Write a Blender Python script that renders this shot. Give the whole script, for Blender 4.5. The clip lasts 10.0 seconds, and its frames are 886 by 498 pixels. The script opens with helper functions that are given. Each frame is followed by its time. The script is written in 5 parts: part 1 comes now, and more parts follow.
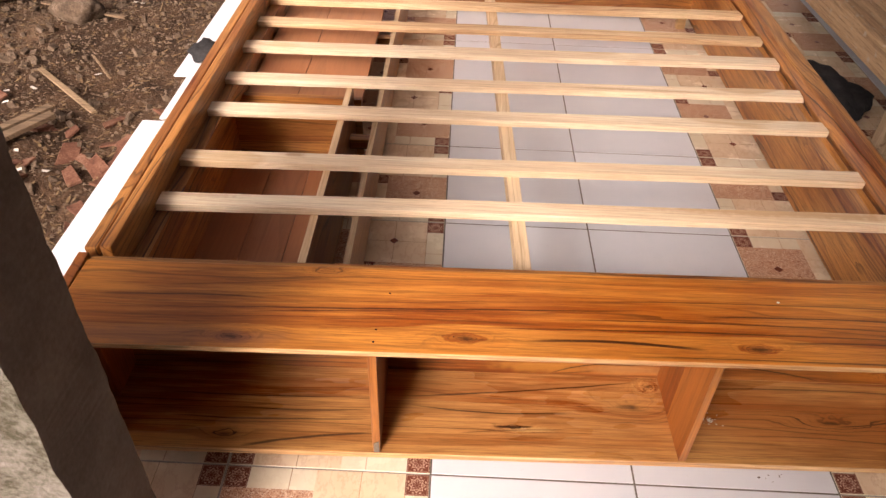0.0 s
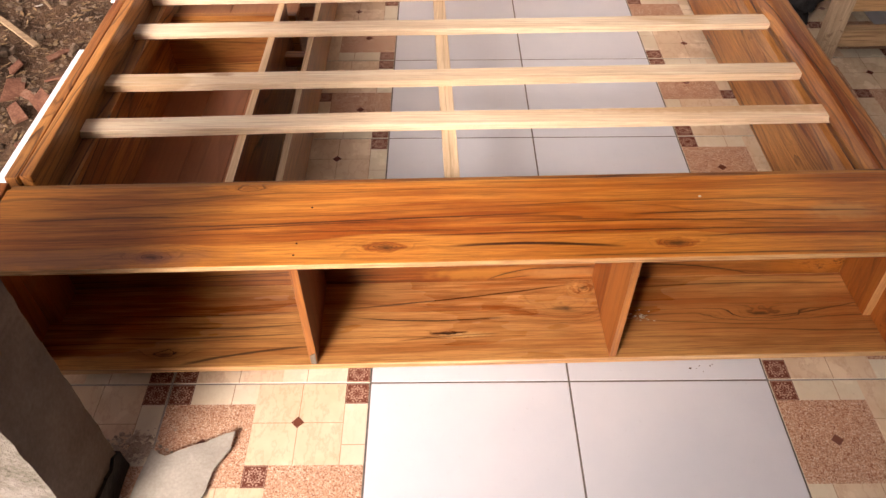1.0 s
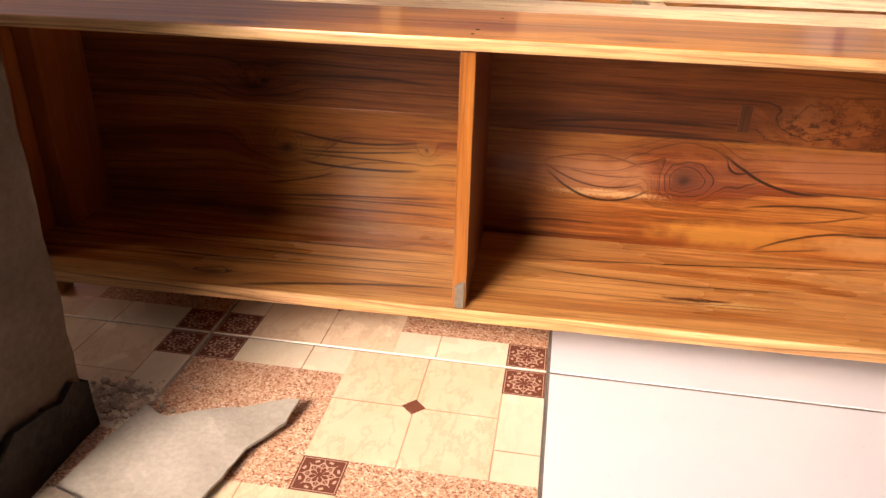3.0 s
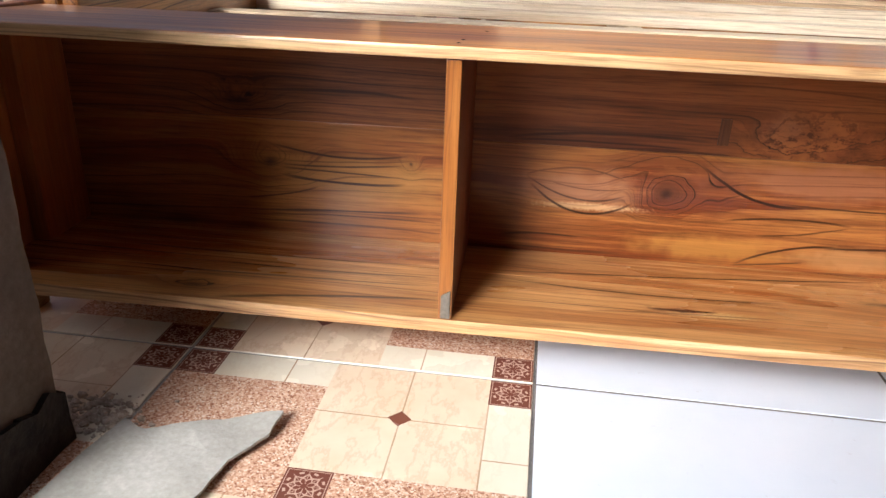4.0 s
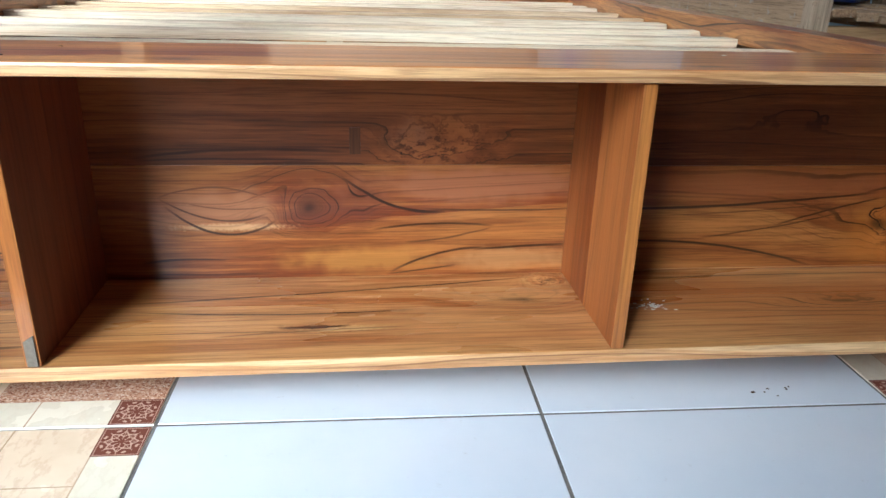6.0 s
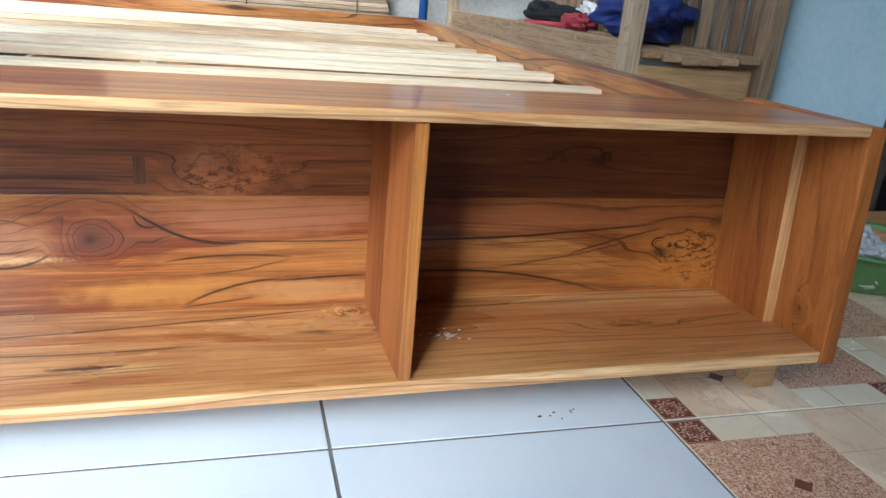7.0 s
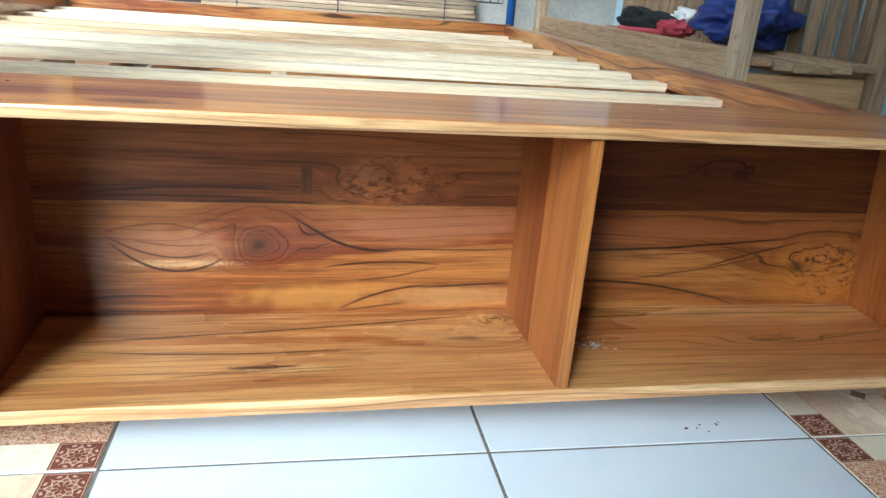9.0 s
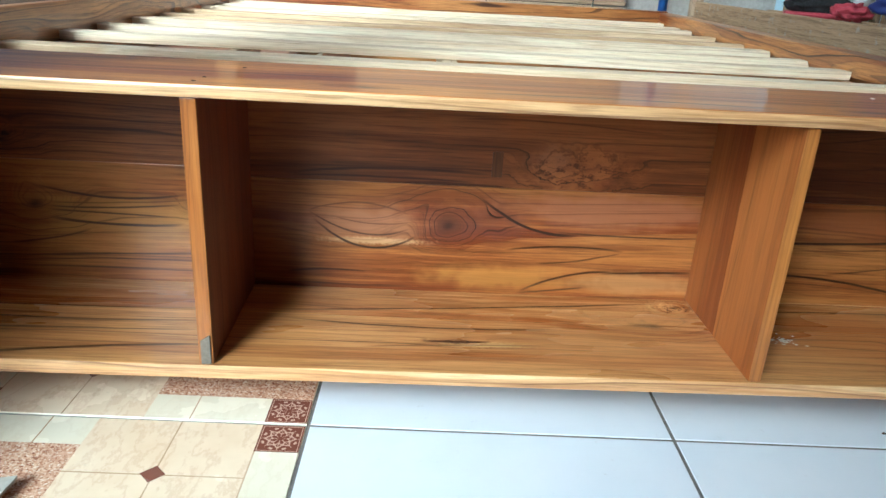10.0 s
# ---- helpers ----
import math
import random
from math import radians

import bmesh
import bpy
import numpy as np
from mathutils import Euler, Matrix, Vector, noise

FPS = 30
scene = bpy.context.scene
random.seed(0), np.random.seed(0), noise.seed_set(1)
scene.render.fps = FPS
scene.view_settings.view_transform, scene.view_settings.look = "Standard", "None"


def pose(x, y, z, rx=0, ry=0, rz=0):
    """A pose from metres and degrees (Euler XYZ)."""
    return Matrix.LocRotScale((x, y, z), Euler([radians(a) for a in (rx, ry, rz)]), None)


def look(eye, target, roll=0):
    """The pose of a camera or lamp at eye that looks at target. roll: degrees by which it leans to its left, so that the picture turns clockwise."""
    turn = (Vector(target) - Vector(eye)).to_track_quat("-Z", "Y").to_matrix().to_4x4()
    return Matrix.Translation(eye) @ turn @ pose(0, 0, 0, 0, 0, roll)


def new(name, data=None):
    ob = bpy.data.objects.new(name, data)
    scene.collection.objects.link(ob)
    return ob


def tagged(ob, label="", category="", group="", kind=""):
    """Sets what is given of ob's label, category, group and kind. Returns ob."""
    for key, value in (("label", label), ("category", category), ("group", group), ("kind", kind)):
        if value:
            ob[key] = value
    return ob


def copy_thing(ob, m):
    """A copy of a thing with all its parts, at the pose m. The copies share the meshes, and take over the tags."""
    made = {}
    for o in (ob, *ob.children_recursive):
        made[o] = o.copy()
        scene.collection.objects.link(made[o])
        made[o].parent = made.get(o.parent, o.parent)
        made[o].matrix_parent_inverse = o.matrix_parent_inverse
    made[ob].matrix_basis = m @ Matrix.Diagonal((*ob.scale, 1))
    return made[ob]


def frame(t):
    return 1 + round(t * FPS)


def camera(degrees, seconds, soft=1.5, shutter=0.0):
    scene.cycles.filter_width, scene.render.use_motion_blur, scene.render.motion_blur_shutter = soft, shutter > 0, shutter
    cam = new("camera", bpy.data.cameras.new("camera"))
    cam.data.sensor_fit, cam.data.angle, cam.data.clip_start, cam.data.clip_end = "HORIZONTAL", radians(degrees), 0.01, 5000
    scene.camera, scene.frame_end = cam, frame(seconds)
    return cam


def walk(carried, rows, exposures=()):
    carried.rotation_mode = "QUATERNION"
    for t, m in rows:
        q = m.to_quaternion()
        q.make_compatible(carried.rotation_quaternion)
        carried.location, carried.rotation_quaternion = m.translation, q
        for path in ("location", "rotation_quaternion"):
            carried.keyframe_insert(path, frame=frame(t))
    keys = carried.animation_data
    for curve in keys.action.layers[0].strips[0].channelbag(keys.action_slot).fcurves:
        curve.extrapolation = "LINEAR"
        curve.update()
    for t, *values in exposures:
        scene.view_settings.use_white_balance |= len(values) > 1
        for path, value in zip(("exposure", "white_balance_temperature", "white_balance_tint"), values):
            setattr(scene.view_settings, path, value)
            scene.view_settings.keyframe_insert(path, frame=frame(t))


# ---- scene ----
cam = camera(62.8, 10.0)
EXPOSURES = [(0, 0.42, 7100, 21), (0.5, 0.42, 7100, 21), (1.5, 0.6, 7100, 21), (2.0, 0.58, 7100, 21), (2.4, 0.1, 7200, 21), (3.2, 0.6, 7900, 24), (4.3, 0.45, 5000, 1), (6, 0.42, 4900, -3), (8, 0.9, 4800, -8), (10, 0.43, 4800, -11)]
PATH = [
    (0, (0.019, -0.801, 1.259), (-0.002, 0.726, -0.034), 2.1),
    (0.5, (0.094, -0.818, 1.246), (0.037, 0.592, -0.171), 0.3),
    (1, (0.147, -0.819, 1.241), (0.148, 0.566, -0.202), -0.4),
    (1.5, (0.192, -0.825, 1.243), (0.301, 0.561, -0.194), -0.4),
    (1.7, (0.214, -0.827, 1.253), (0.36, 0.543, -0.197), 0.5),
    (2, (0.168, -0.793, 1.188), (0.263, 0.482, -0.349), 2.6),
    (2.2, (0.104, -0.749, 1.056), (0.037, 0.515, -0.492), 0.6),
    (2.3, (0.068, -0.688, 0.946), (-0.024, 0.556, -0.618), 1.2),
    (2.4, (0.073, -0.661, 0.842), (-0.135, 0.627, -0.674), -0.8),
    (2.5, (0.032, -0.637, 0.708), (-0.175, 0.779, -0.688), 2.2),
    (2.7, (0.013, -0.619, 0.556), (-0.162, 0.982, -0.63), 3.7),
    (3, (-0.016, -0.677, 0.482), (-0.295, 1.092, -0.409), 1.5),
    (3.2, (-0.042, -0.667, 0.5), (-0.268, 1.073, -0.46), 3.2),
    (4.3, (-0.003, -0.69, 0.45), (-0.201, 1.144, -0.322), 0.9),
    (4.5, (0.012, -0.678, 0.46), (-0.104, 1.137, -0.372), 1.3),
    (5, (0.058, -0.666, 0.459), (0.052, 1.155, -0.367), 2.3),
    (5.5, (0.144, -0.653, 0.458), (0.261, 1.197, -0.295), 2.8),
    (6, (0.223, -0.642, 0.447), (0.412, 1.207, -0.292), 1.7),
    (6.2, (0.246, -0.639, 0.437), (0.573, 1.212, -0.246), 2.7),
    (7.3, (0.316, -0.661, 0.473), (0.885, 1.137, -0.194), 5.6),
    (7.5, (0.316, -0.667, 0.467), (0.922, 1.124, -0.186), 6.1),
    (8, (0.283, -0.65, 0.464), (0.955, 1.12, -0.181), 6.5),
    (8.5, (0.249, -0.647, 0.469), (0.79, 1.157, -0.203), 6.1),
    (9, (0.196, -0.646, 0.475), (0.579, 1.196, -0.204), 4.6),
    (9.5, (0.157, -0.653, 0.474), (0.368, 1.204, -0.239), 3.5),
    (10, (0.116, -0.663, 0.471), (0.168, 1.199, -0.256), 3.3),
]
walk(cam, [(t, look(eye, target, roll)) for t, eye, target, roll in PATH], exposures=EXPOSURES)

# ---- light ----
world = bpy.data.worlds.new("sky")
scene.world = world
world.use_nodes = True
wn, wl = world.node_tree.nodes, world.node_tree.links
sky = wn.new("ShaderNodeTexSky")
sky.sky_type, sky.sun_disc = "NISHITA", False
sky.sun_elevation, sky.sun_rotation = radians(34), radians(205)
sky.air_density, sky.dust_density, sky.ozone_density = 0.15, 10.0, 0.0
wl.new(sky.outputs["Color"], wn["Background"].inputs["Color"])
wn["Background"].inputs["Strength"].default_value = 0.20

sun = new("sun", bpy.data.lights.new("sun", "SUN"))
sun.data.energy, sun.data.angle, sun.data.color = 1.6, radians(15), (1.0, 0.95, 0.88)
sun.matrix_world = look((-0.47, -1.0, 0.74), (0, 0, 0))


# ---- materials ----
def shade(name):
    m = bpy.data.materials.new(name)
    m.use_nodes = True
    return m, m.node_tree.nodes, m.node_tree.links, m.node_tree.nodes["Principled BSDF"]


def num(nodes, links, op, a, b=0.0, c=0.0):
    n = nodes.new("ShaderNodeMath")
    n.operation = op
    for i, v in enumerate((a, b, c)):
        if isinstance(v, (int, float)):
            n.inputs[i].default_value = v
        else:
            links.new(v, n.inputs[i])
    return n.outputs[0]


def ramp(nodes, links, fac, stops):
    r = nodes.new("ShaderNodeValToRGB")
    while len(r.color_ramp.elements) < len(stops):
        r.color_ramp.elements.new(0.5)
    for e, (p, c) in zip(r.color_ramp.elements, stops):
        e.position = p
        e.color = (c, c, c, 1) if isinstance(c, (int, float)) else (*c, 1)
    links.new(fac, r.inputs[0])
    return r.outputs[0]


def mixed(nodes, links, fac, a, b, mode="MIX"):
    n = nodes.new("ShaderNodeMix")
    n.data_type, n.blend_type = "RGBA", mode
    for sock, v in ((n.inputs[0], fac), (n.inputs[6], a), (n.inputs[7], b)):
        if isinstance(v, (int, float)):
            sock.default_value = v
        elif isinstance(v, tuple):
            sock.default_value = (*v, 1)
        else:
            links.new(v, sock)
    return n.outputs[2]


def noise_at(nodes, links, vector, scale, detail=3.0, rough=0.5, stretch=(1, 1, 1)):
    mp = nodes.new("ShaderNodeMapping")
    mp.inputs["Scale"].default_value = stretch
    links.new(vector, mp.inputs["Vector"])
    n = nodes.new("ShaderNodeTexNoise")
    n.inputs["Scale"].default_value, n.inputs["Detail"].default_value, n.inputs["Roughness"].default_value = scale, detail, rough
    links.new(mp.outputs[0], n.inputs["Vector"])
    return n.outputs["Fac"]


def relief(nodes, links, bsdf, height, strength, distance=0.002):
    b = nodes.new("ShaderNodeBump")
    b.inputs["Strength"].default_value, b.inputs["Distance"].default_value = strength, distance
    links.new(height, b.inputs["Height"])
    links.new(b.outputs[0], bsdf.inputs["Normal"])


def wood(name, axis, dark, mid, light, freq=40.0, wander=1.2, knots=(), burls=(), tints=(), rough=0.32, coat=0.35, lines=1.0, vary=0.25, grain=1.0, heart=None, spots=None, strokes=(), face=None):
    """Growth rings are contours of a wandering field that flows round the knots (x, y, z, radius, lift, length over
    width);
    burls and ragged-edged colour patches (x, y, z, half length, half width, ...) are other figure, or shade and sheen
    put into the colour; strokes are single dark grain lines, each a curve through three places (along, across) with a
    width and a strength, on the face whose second axis is named. With a face, places are the bed's own."""
    m, nodes, links, bsdf = shade(name)

    def n_(op, a, b=0.0, c=0.0):
        return num(nodes, links, op, a, b, c)

    pos = nodes.new("ShaderNodeTexCoord").outputs["Object"] if face else nodes.new("ShaderNodeNewGeometry").outputs["Position"]
    info = nodes.new("ShaderNodeObjectInfo")
    shift = nodes.new("ShaderNodeVectorMath")
    shift.operation = "SCALE"
    shift.inputs[0].default_value = (7.3, 4.1, 5.7)
    links.new(info.outputs["Random"], shift.inputs["Scale"])
    moved = nodes.new("ShaderNodeVectorMath")
    links.new(pos, moved.inputs[0])
    links.new(shift.outputs[0], moved.inputs[1])
    moved = moved.outputs[0]
    sep = nodes.new("ShaderNodeSeparateXYZ")
    links.new(pos, sep.inputs[0])
    i = "xyz".index(axis)
    along = sep.outputs[i]
    o1, o2 = [k for k in range(3) if k != i]
    across = n_("ADD", sep.outputs[o1], sep.outputs[o2])
    st = [1.0, 1.0, 1.0]

    def grainy(scale, detail, along_scale, r=0.55):
        st[i] = along_scale
        return noise_at(nodes, links, moved, scale, detail, r, tuple(st))

    def near_to(k, ra, rb, ragged, coarse=1.5, detail=4.0):
        w = nodes.new("ShaderNodeTexNoise")
        w.inputs["Scale"].default_value, w.inputs["Detail"].default_value = coarse / max(rb, 0.006), detail
        links.new(pos, w.inputs["Vector"])
        ws = nodes.new("ShaderNodeSeparateColor")
        links.new(w.outputs["Color"], ws.inputs[0])
        da = n_("DIVIDE", n_("SUBTRACT", along, k[i]), ra)
        db = n_("DIVIDE", n_("SUBTRACT", across, k[o1] + k[o2]), rb)
        da = n_("MULTIPLY_ADD", n_("SUBTRACT", ws.outputs[0], 0.5), ragged, da)
        db = n_("MULTIPLY_ADD", n_("SUBTRACT", ws.outputs[1], 0.5), ragged, db)
        return n_("ADD", n_("MULTIPLY", da, da), n_("MULTIPLY", db, db))

    def bell(d2, k=-1.0):
        return n_("POWER", 2.718, n_("MULTIPLY", d2, k))

    n1 = grainy(8.0, 2.0, 0.12)
    field = n_("MULTIPLY_ADD", across, freq, n_("MULTIPLY", info.outputs["Random"], 13.0))
    field = n_("MULTIPLY_ADD", n1, wander * 6.0, field)
    n0 = grainy(45.0, 3.0, 0.14)
    field = n_("MULTIPLY_ADD", n0, 0.3, field)
    core = near = None
    for kx, ky, kz, r, lift, aspect in knots:
        d2 = near_to((kx, ky, kz), r * aspect, r, 0.6, 0.8, 2.0)
        g = bell(d2)
        if lift >= 5:      # an eye: closed rings round the heart of a branch
            heart_of = n_("MULTIPLY_ADD", info.outputs["Random"], 13.0, freq * (kx * (i != 0) + ky * (i != 1) + kz * (i != 2)) + wander * 3.0 + 0.15)
            rings = n_("MULTIPLY_ADD", n_("SQRT", d2), -lift, n_("ADD", heart_of, lift * 0.9))
            keep = n_("MINIMUM", n_("MULTIPLY", g, 1.5), 1.0)
            field = n_("ADD", n_("MULTIPLY", field, n_("SUBTRACT", 1.0, keep)), n_("MULTIPLY", rings, keep))
        else:
            field = n_("MULTIPLY_ADD", g, lift, field)
        near = g if near is None else n_("MAXIMUM", near, g)
        if lift >= 1.5:
            c = bell(d2, -10.0 if lift >= 5 else -22.0)
            core = c if core is None else n_("MAXIMUM", core, c)
    curl = None
    for kx, ky, kz, ra, rb in burls:
        d2 = near_to((kx, ky, kz), ra, rb, 0.8)
        g = bell(n_("MULTIPLY", d2, d2))
        curl = g if curl is None else n_("MAXIMUM", curl, g)
    if curl is not None:
        wild = noise_at(nodes, links, pos, 24.0, 5.0, 0.65)
        field = n_("MULTIPLY_ADD", n_("MULTIPLY", curl, wild), 3.4, field)
    def lot(value, seed):
        w = nodes.new("ShaderNodeTexWhiteNoise")
        w.noise_dimensions = "1D"
        links.new(n_("MULTIPLY_ADD", n_("FLOOR", value), 1.37, seed), w.inputs["W"])
        return w.outputs["Value"]

    # ring by ring: crisp late-wood lines, some strong and most faint, with finer ones between
    ring = n_("FRACT", field)
    strength = ramp(nodes, links, lot(field, 3.1), [(0.05, 0.12), (0.5, 0.6), (0.8, 1.0)])
    line = ramp(nodes, links, ring, [(0.0, 0.0), (0.62, 0.0), (0.84, 0.16), (0.91, 0.95), (0.985, 1.0), (1.0, 0.1)])
    mask = ramp(nodes, links, grainy(9.0, 3.0, 0.2, 0.6), [(0.34, 0.25), (0.50, 1.0)])
    if near is not None:
        mask = n_("MAXIMUM", mask, n_("MULTIPLY", near, 0.7))
    line = n_("MULTIPLY", n_("MULTIPLY", line, mask), n_("MULTIPLY", strength, lines))
    field2 = n_("MULTIPLY_ADD", field, 3.3, n_("MULTIPLY", n0, 1.2))
    line2 = ramp(nodes, links, n_("FRACT", field2), [(0.0, 0.0), (0.55, 0.0), (0.93, 1.0), (1.0, 0.1)])
    mask2 = ramp(nodes, links, grainy(13.0, 3.0, 0.2, 0.6), [(0.40, 0.1), (0.58, 1.0)])
    line2 = n_("MULTIPLY", n_("MULTIPLY", line2, mask2), n_("MULTIPLY", lot(field2, 8.7), 0.7 * lines))
    line = n_("MAXIMUM", line, line2)
    if near is not None:
        line = n_("MINIMUM", n_("MULTIPLY", line, n_("MULTIPLY_ADD", near, 1.2, 1.0)), 1.0)

    blotch = grainy(4.5, 4.0, 0.3, 0.6)
    tone = n_("MULTIPLY_ADD", n_("SUBTRACT", lot(n_("MULTIPLY", field, 0.8), 5.5), 0.5), 0.24, blotch)
    base = mixed(nodes, links, ramp(nodes, links, tone, [(0.34, 0.0), (0.64, 1.0)]), mid, light)
    deep = tuple(0.5 * a + 0.5 * b for a, b in zip(dark, mid))
    if heart is not None:
        base = mixed(nodes, links, ramp(nodes, links, grainy(6.0, 2.0, 0.3), [(0.60, 0.0), (0.63, 0.75)]), base, heart)
    if near is not None:
        base = mixed(nodes, links, n_("MULTIPLY", near, 0.35), base, tuple(0.4 * a + 0.6 * b for a, b in zip(dark, mid)))
    if face:
        cloudy = grainy(5.0, 4.0, 0.22, 0.65)
        base = mixed(nodes, links, ramp(nodes, links, cloudy, [(0.50, 0.0), (0.64, 0.6)]), base, deep)
    streak = grainy(60.0, 3.0, 0.05, 0.6)
    base = mixed(nodes, links, ramp(nodes, links, streak, [(0.34, 0.25 * grain), (0.47, 0.0)]), base, deep)
    base = mixed(nodes, links, ramp(nodes, links, streak, [(0.54, 0.0), (0.68, 0.3 * grain)]), base, tuple(min(0.9, v * 1.2) for v in light))
    fibre = grainy(150.0, 4.0, 0.035, 0.7)
    base = mixed(nodes, links, ramp(nodes, links, fibre, [(0.36, 0.42 * grain), (0.48, 0.0)]), base, deep)
    base = mixed(nodes, links, ramp(nodes, links, fibre, [(0.53, 0.0), (0.66, 0.34 * grain)]), base, tuple(min(0.9, v * 1.25) for v in light))
    fine = grainy(420.0, 3.0, 0.03, 0.7)
    base = mixed(nodes, links, n_("MULTIPLY", ramp(nodes, links, fine, [(0.36, 1.0), (0.50, 0.0)]), 0.34 * grain), base, dark)
    if spots is not None:
        base = mixed(nodes, links, ramp(nodes, links, noise_at(nodes, links, pos, 45.0, 4.0, 0.6), [(0.60, 0.0), (0.66, 0.7)]), base, spots)
    for kx, ky, kz, ra, rb, colour, amount in tints:
        d2 = near_to((kx, ky, kz), ra, rb, 1.3, 0.7 if ra > 0.06 else 1.5, 2.5)
        g = ramp(nodes, links, bell(d2), [(0.12, 0.0), (0.7, amount)])
        base = mixed(nodes, links, g, base, colour)
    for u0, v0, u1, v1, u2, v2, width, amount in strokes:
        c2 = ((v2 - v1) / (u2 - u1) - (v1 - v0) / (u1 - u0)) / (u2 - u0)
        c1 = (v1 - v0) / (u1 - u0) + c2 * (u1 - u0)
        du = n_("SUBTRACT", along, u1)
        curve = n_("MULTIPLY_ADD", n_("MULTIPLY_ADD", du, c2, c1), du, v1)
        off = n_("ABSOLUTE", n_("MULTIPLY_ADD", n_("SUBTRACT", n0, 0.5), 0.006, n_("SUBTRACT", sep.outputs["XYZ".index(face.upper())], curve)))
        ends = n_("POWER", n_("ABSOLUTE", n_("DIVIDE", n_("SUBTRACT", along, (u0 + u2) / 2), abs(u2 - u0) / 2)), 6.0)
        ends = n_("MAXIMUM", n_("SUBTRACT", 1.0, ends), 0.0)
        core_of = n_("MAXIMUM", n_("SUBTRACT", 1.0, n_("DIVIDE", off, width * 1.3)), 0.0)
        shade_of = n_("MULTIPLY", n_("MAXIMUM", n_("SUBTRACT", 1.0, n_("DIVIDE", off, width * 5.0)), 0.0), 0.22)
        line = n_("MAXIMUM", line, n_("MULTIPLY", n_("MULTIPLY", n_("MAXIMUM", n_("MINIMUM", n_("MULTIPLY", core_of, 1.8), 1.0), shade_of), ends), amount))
    if curl is not None:
        base = mixed(nodes, links, n_("MULTIPLY", curl, ramp(nodes, links, wild, [(0.4, 0.0), (0.62, 0.8)])), base, tuple(min(0.9, v * 1.25) for v in light))
        pit = ramp(nodes, links, noise_at(nodes, links, pos, 70.0, 4.0, 0.7, tuple(2.0 if k == o2 else 1.0 for k in range(3))), [(0.38, 0.9), (0.47, 0.0)])
        base = mixed(nodes, links, n_("MULTIPLY", curl, pit), base, deep)
    col = mixed(nodes, links, line, base, dark)
    if core is not None:
        col = mixed(nodes, links, n_("MULTIPLY", core, 0.8), col, tuple(v * 0.6 for v in dark))
    hsv = nodes.new("ShaderNodeHueSaturation")
    hsv.inputs["Saturation"].default_value = 1.03 if coat > 0 else 1.0
    links.new(col, hsv.inputs["Color"])
    links.new(n_("MULTIPLY_ADD", info.outputs["Random"], vary, 1.0 - vary / 2), hsv.inputs["Value"])
    links.new(hsv.outputs[0], bsdf.inputs["Base Color"])
    links.new(ramp(nodes, links, blotch, [(0.2, rough * 0.8), (0.8, rough * 1.35)]), bsdf.inputs["Roughness"])
    bsdf.inputs["Coat Weight"].default_value, bsdf.inputs["Coat Roughness"].default_value = coat, 0.11
    relief(nodes, links, bsdf, n_("MULTIPLY_ADD", line, -0.6, fine), 0.2, 0.0012)
    return m


def rough_stuff(name, stops, scale=8.0, fine=90.0, rough=0.9, bump=0.5, distance=0.006, metal=0.0, spec=0.3):
    """Earth, plaster, cloth, concrete: two scales of noise through a ramp of colours."""
    m, nodes, links, bsdf = shade(name)
    pos = nodes.new("ShaderNodeNewGeometry").outputs["Position"]
    big = noise_at(nodes, links, pos, scale, 5.0, 0.6)
    small = noise_at(nodes, links, pos, fine, 4.0, 0.65)
    f = num(nodes, links, "MULTIPLY_ADD", num(nodes, links, "SUBTRACT", small, 0.5), 0.7, big)
    links.new(ramp(nodes, links, f, stops), bsdf.inputs["Base Color"])
    bsdf.inputs["Roughness"].default_value = rough
    bsdf.inputs["Metallic"].default_value = metal
    bsdf.inputs["Specular IOR Level"].default_value = spec
    relief(nodes, links, bsdf, num(nodes, links, "MULTIPLY_ADD", small, 0.5, big), bump, distance)
    return m


def glazed(name, a, b, rough=0.16, scale=6.0, veins=0.0, vein=(0.4, 0.2, 0.1)):
    """Glazed ceramic with faint clouds, and veins where wanted."""
    m, nodes, links, bsdf = shade(name)
    pos = nodes.new("ShaderNodeNewGeometry").outputs["Position"]
    cloud = noise_at(nodes, links, pos, scale, 4.0, 0.6)
    col = mixed(nodes, links, ramp(nodes, links, cloud, [(0.35, 0.0), (0.68, 1.0)]), a, b)
    if veins:
        v = noise_at(nodes, links, pos, scale * 2.2, 6.0, 0.65, (1.0, 0.45, 1.0))
        v = ramp(nodes, links, v, [(0.47, 0.0), (0.5, 1.0), (0.53, 0.0)])
        col = mixed(nodes, links, num(nodes, links, "MULTIPLY", v, veins), col, vein)
    dust = noise_at(nodes, links, pos, 70.0, 3.0, 0.7)
    col = mixed(nodes, links, ramp(nodes, links, dust, [(0.66, 0.0), (0.76, 0.18)]), col, (0.25, 0.2, 0.16))
    links.new(col, bsdf.inputs["Base Color"])
    links.new(ramp(nodes, links, cloud, [(0.3, rough), (0.75, rough * 1.6)]), bsdf.inputs["Roughness"])
    wave = noise_at(nodes, links, pos, 14.0, 1.0, 0.4)
    relief(nodes, links, bsdf, wave, 0.05, 0.002)
    return m


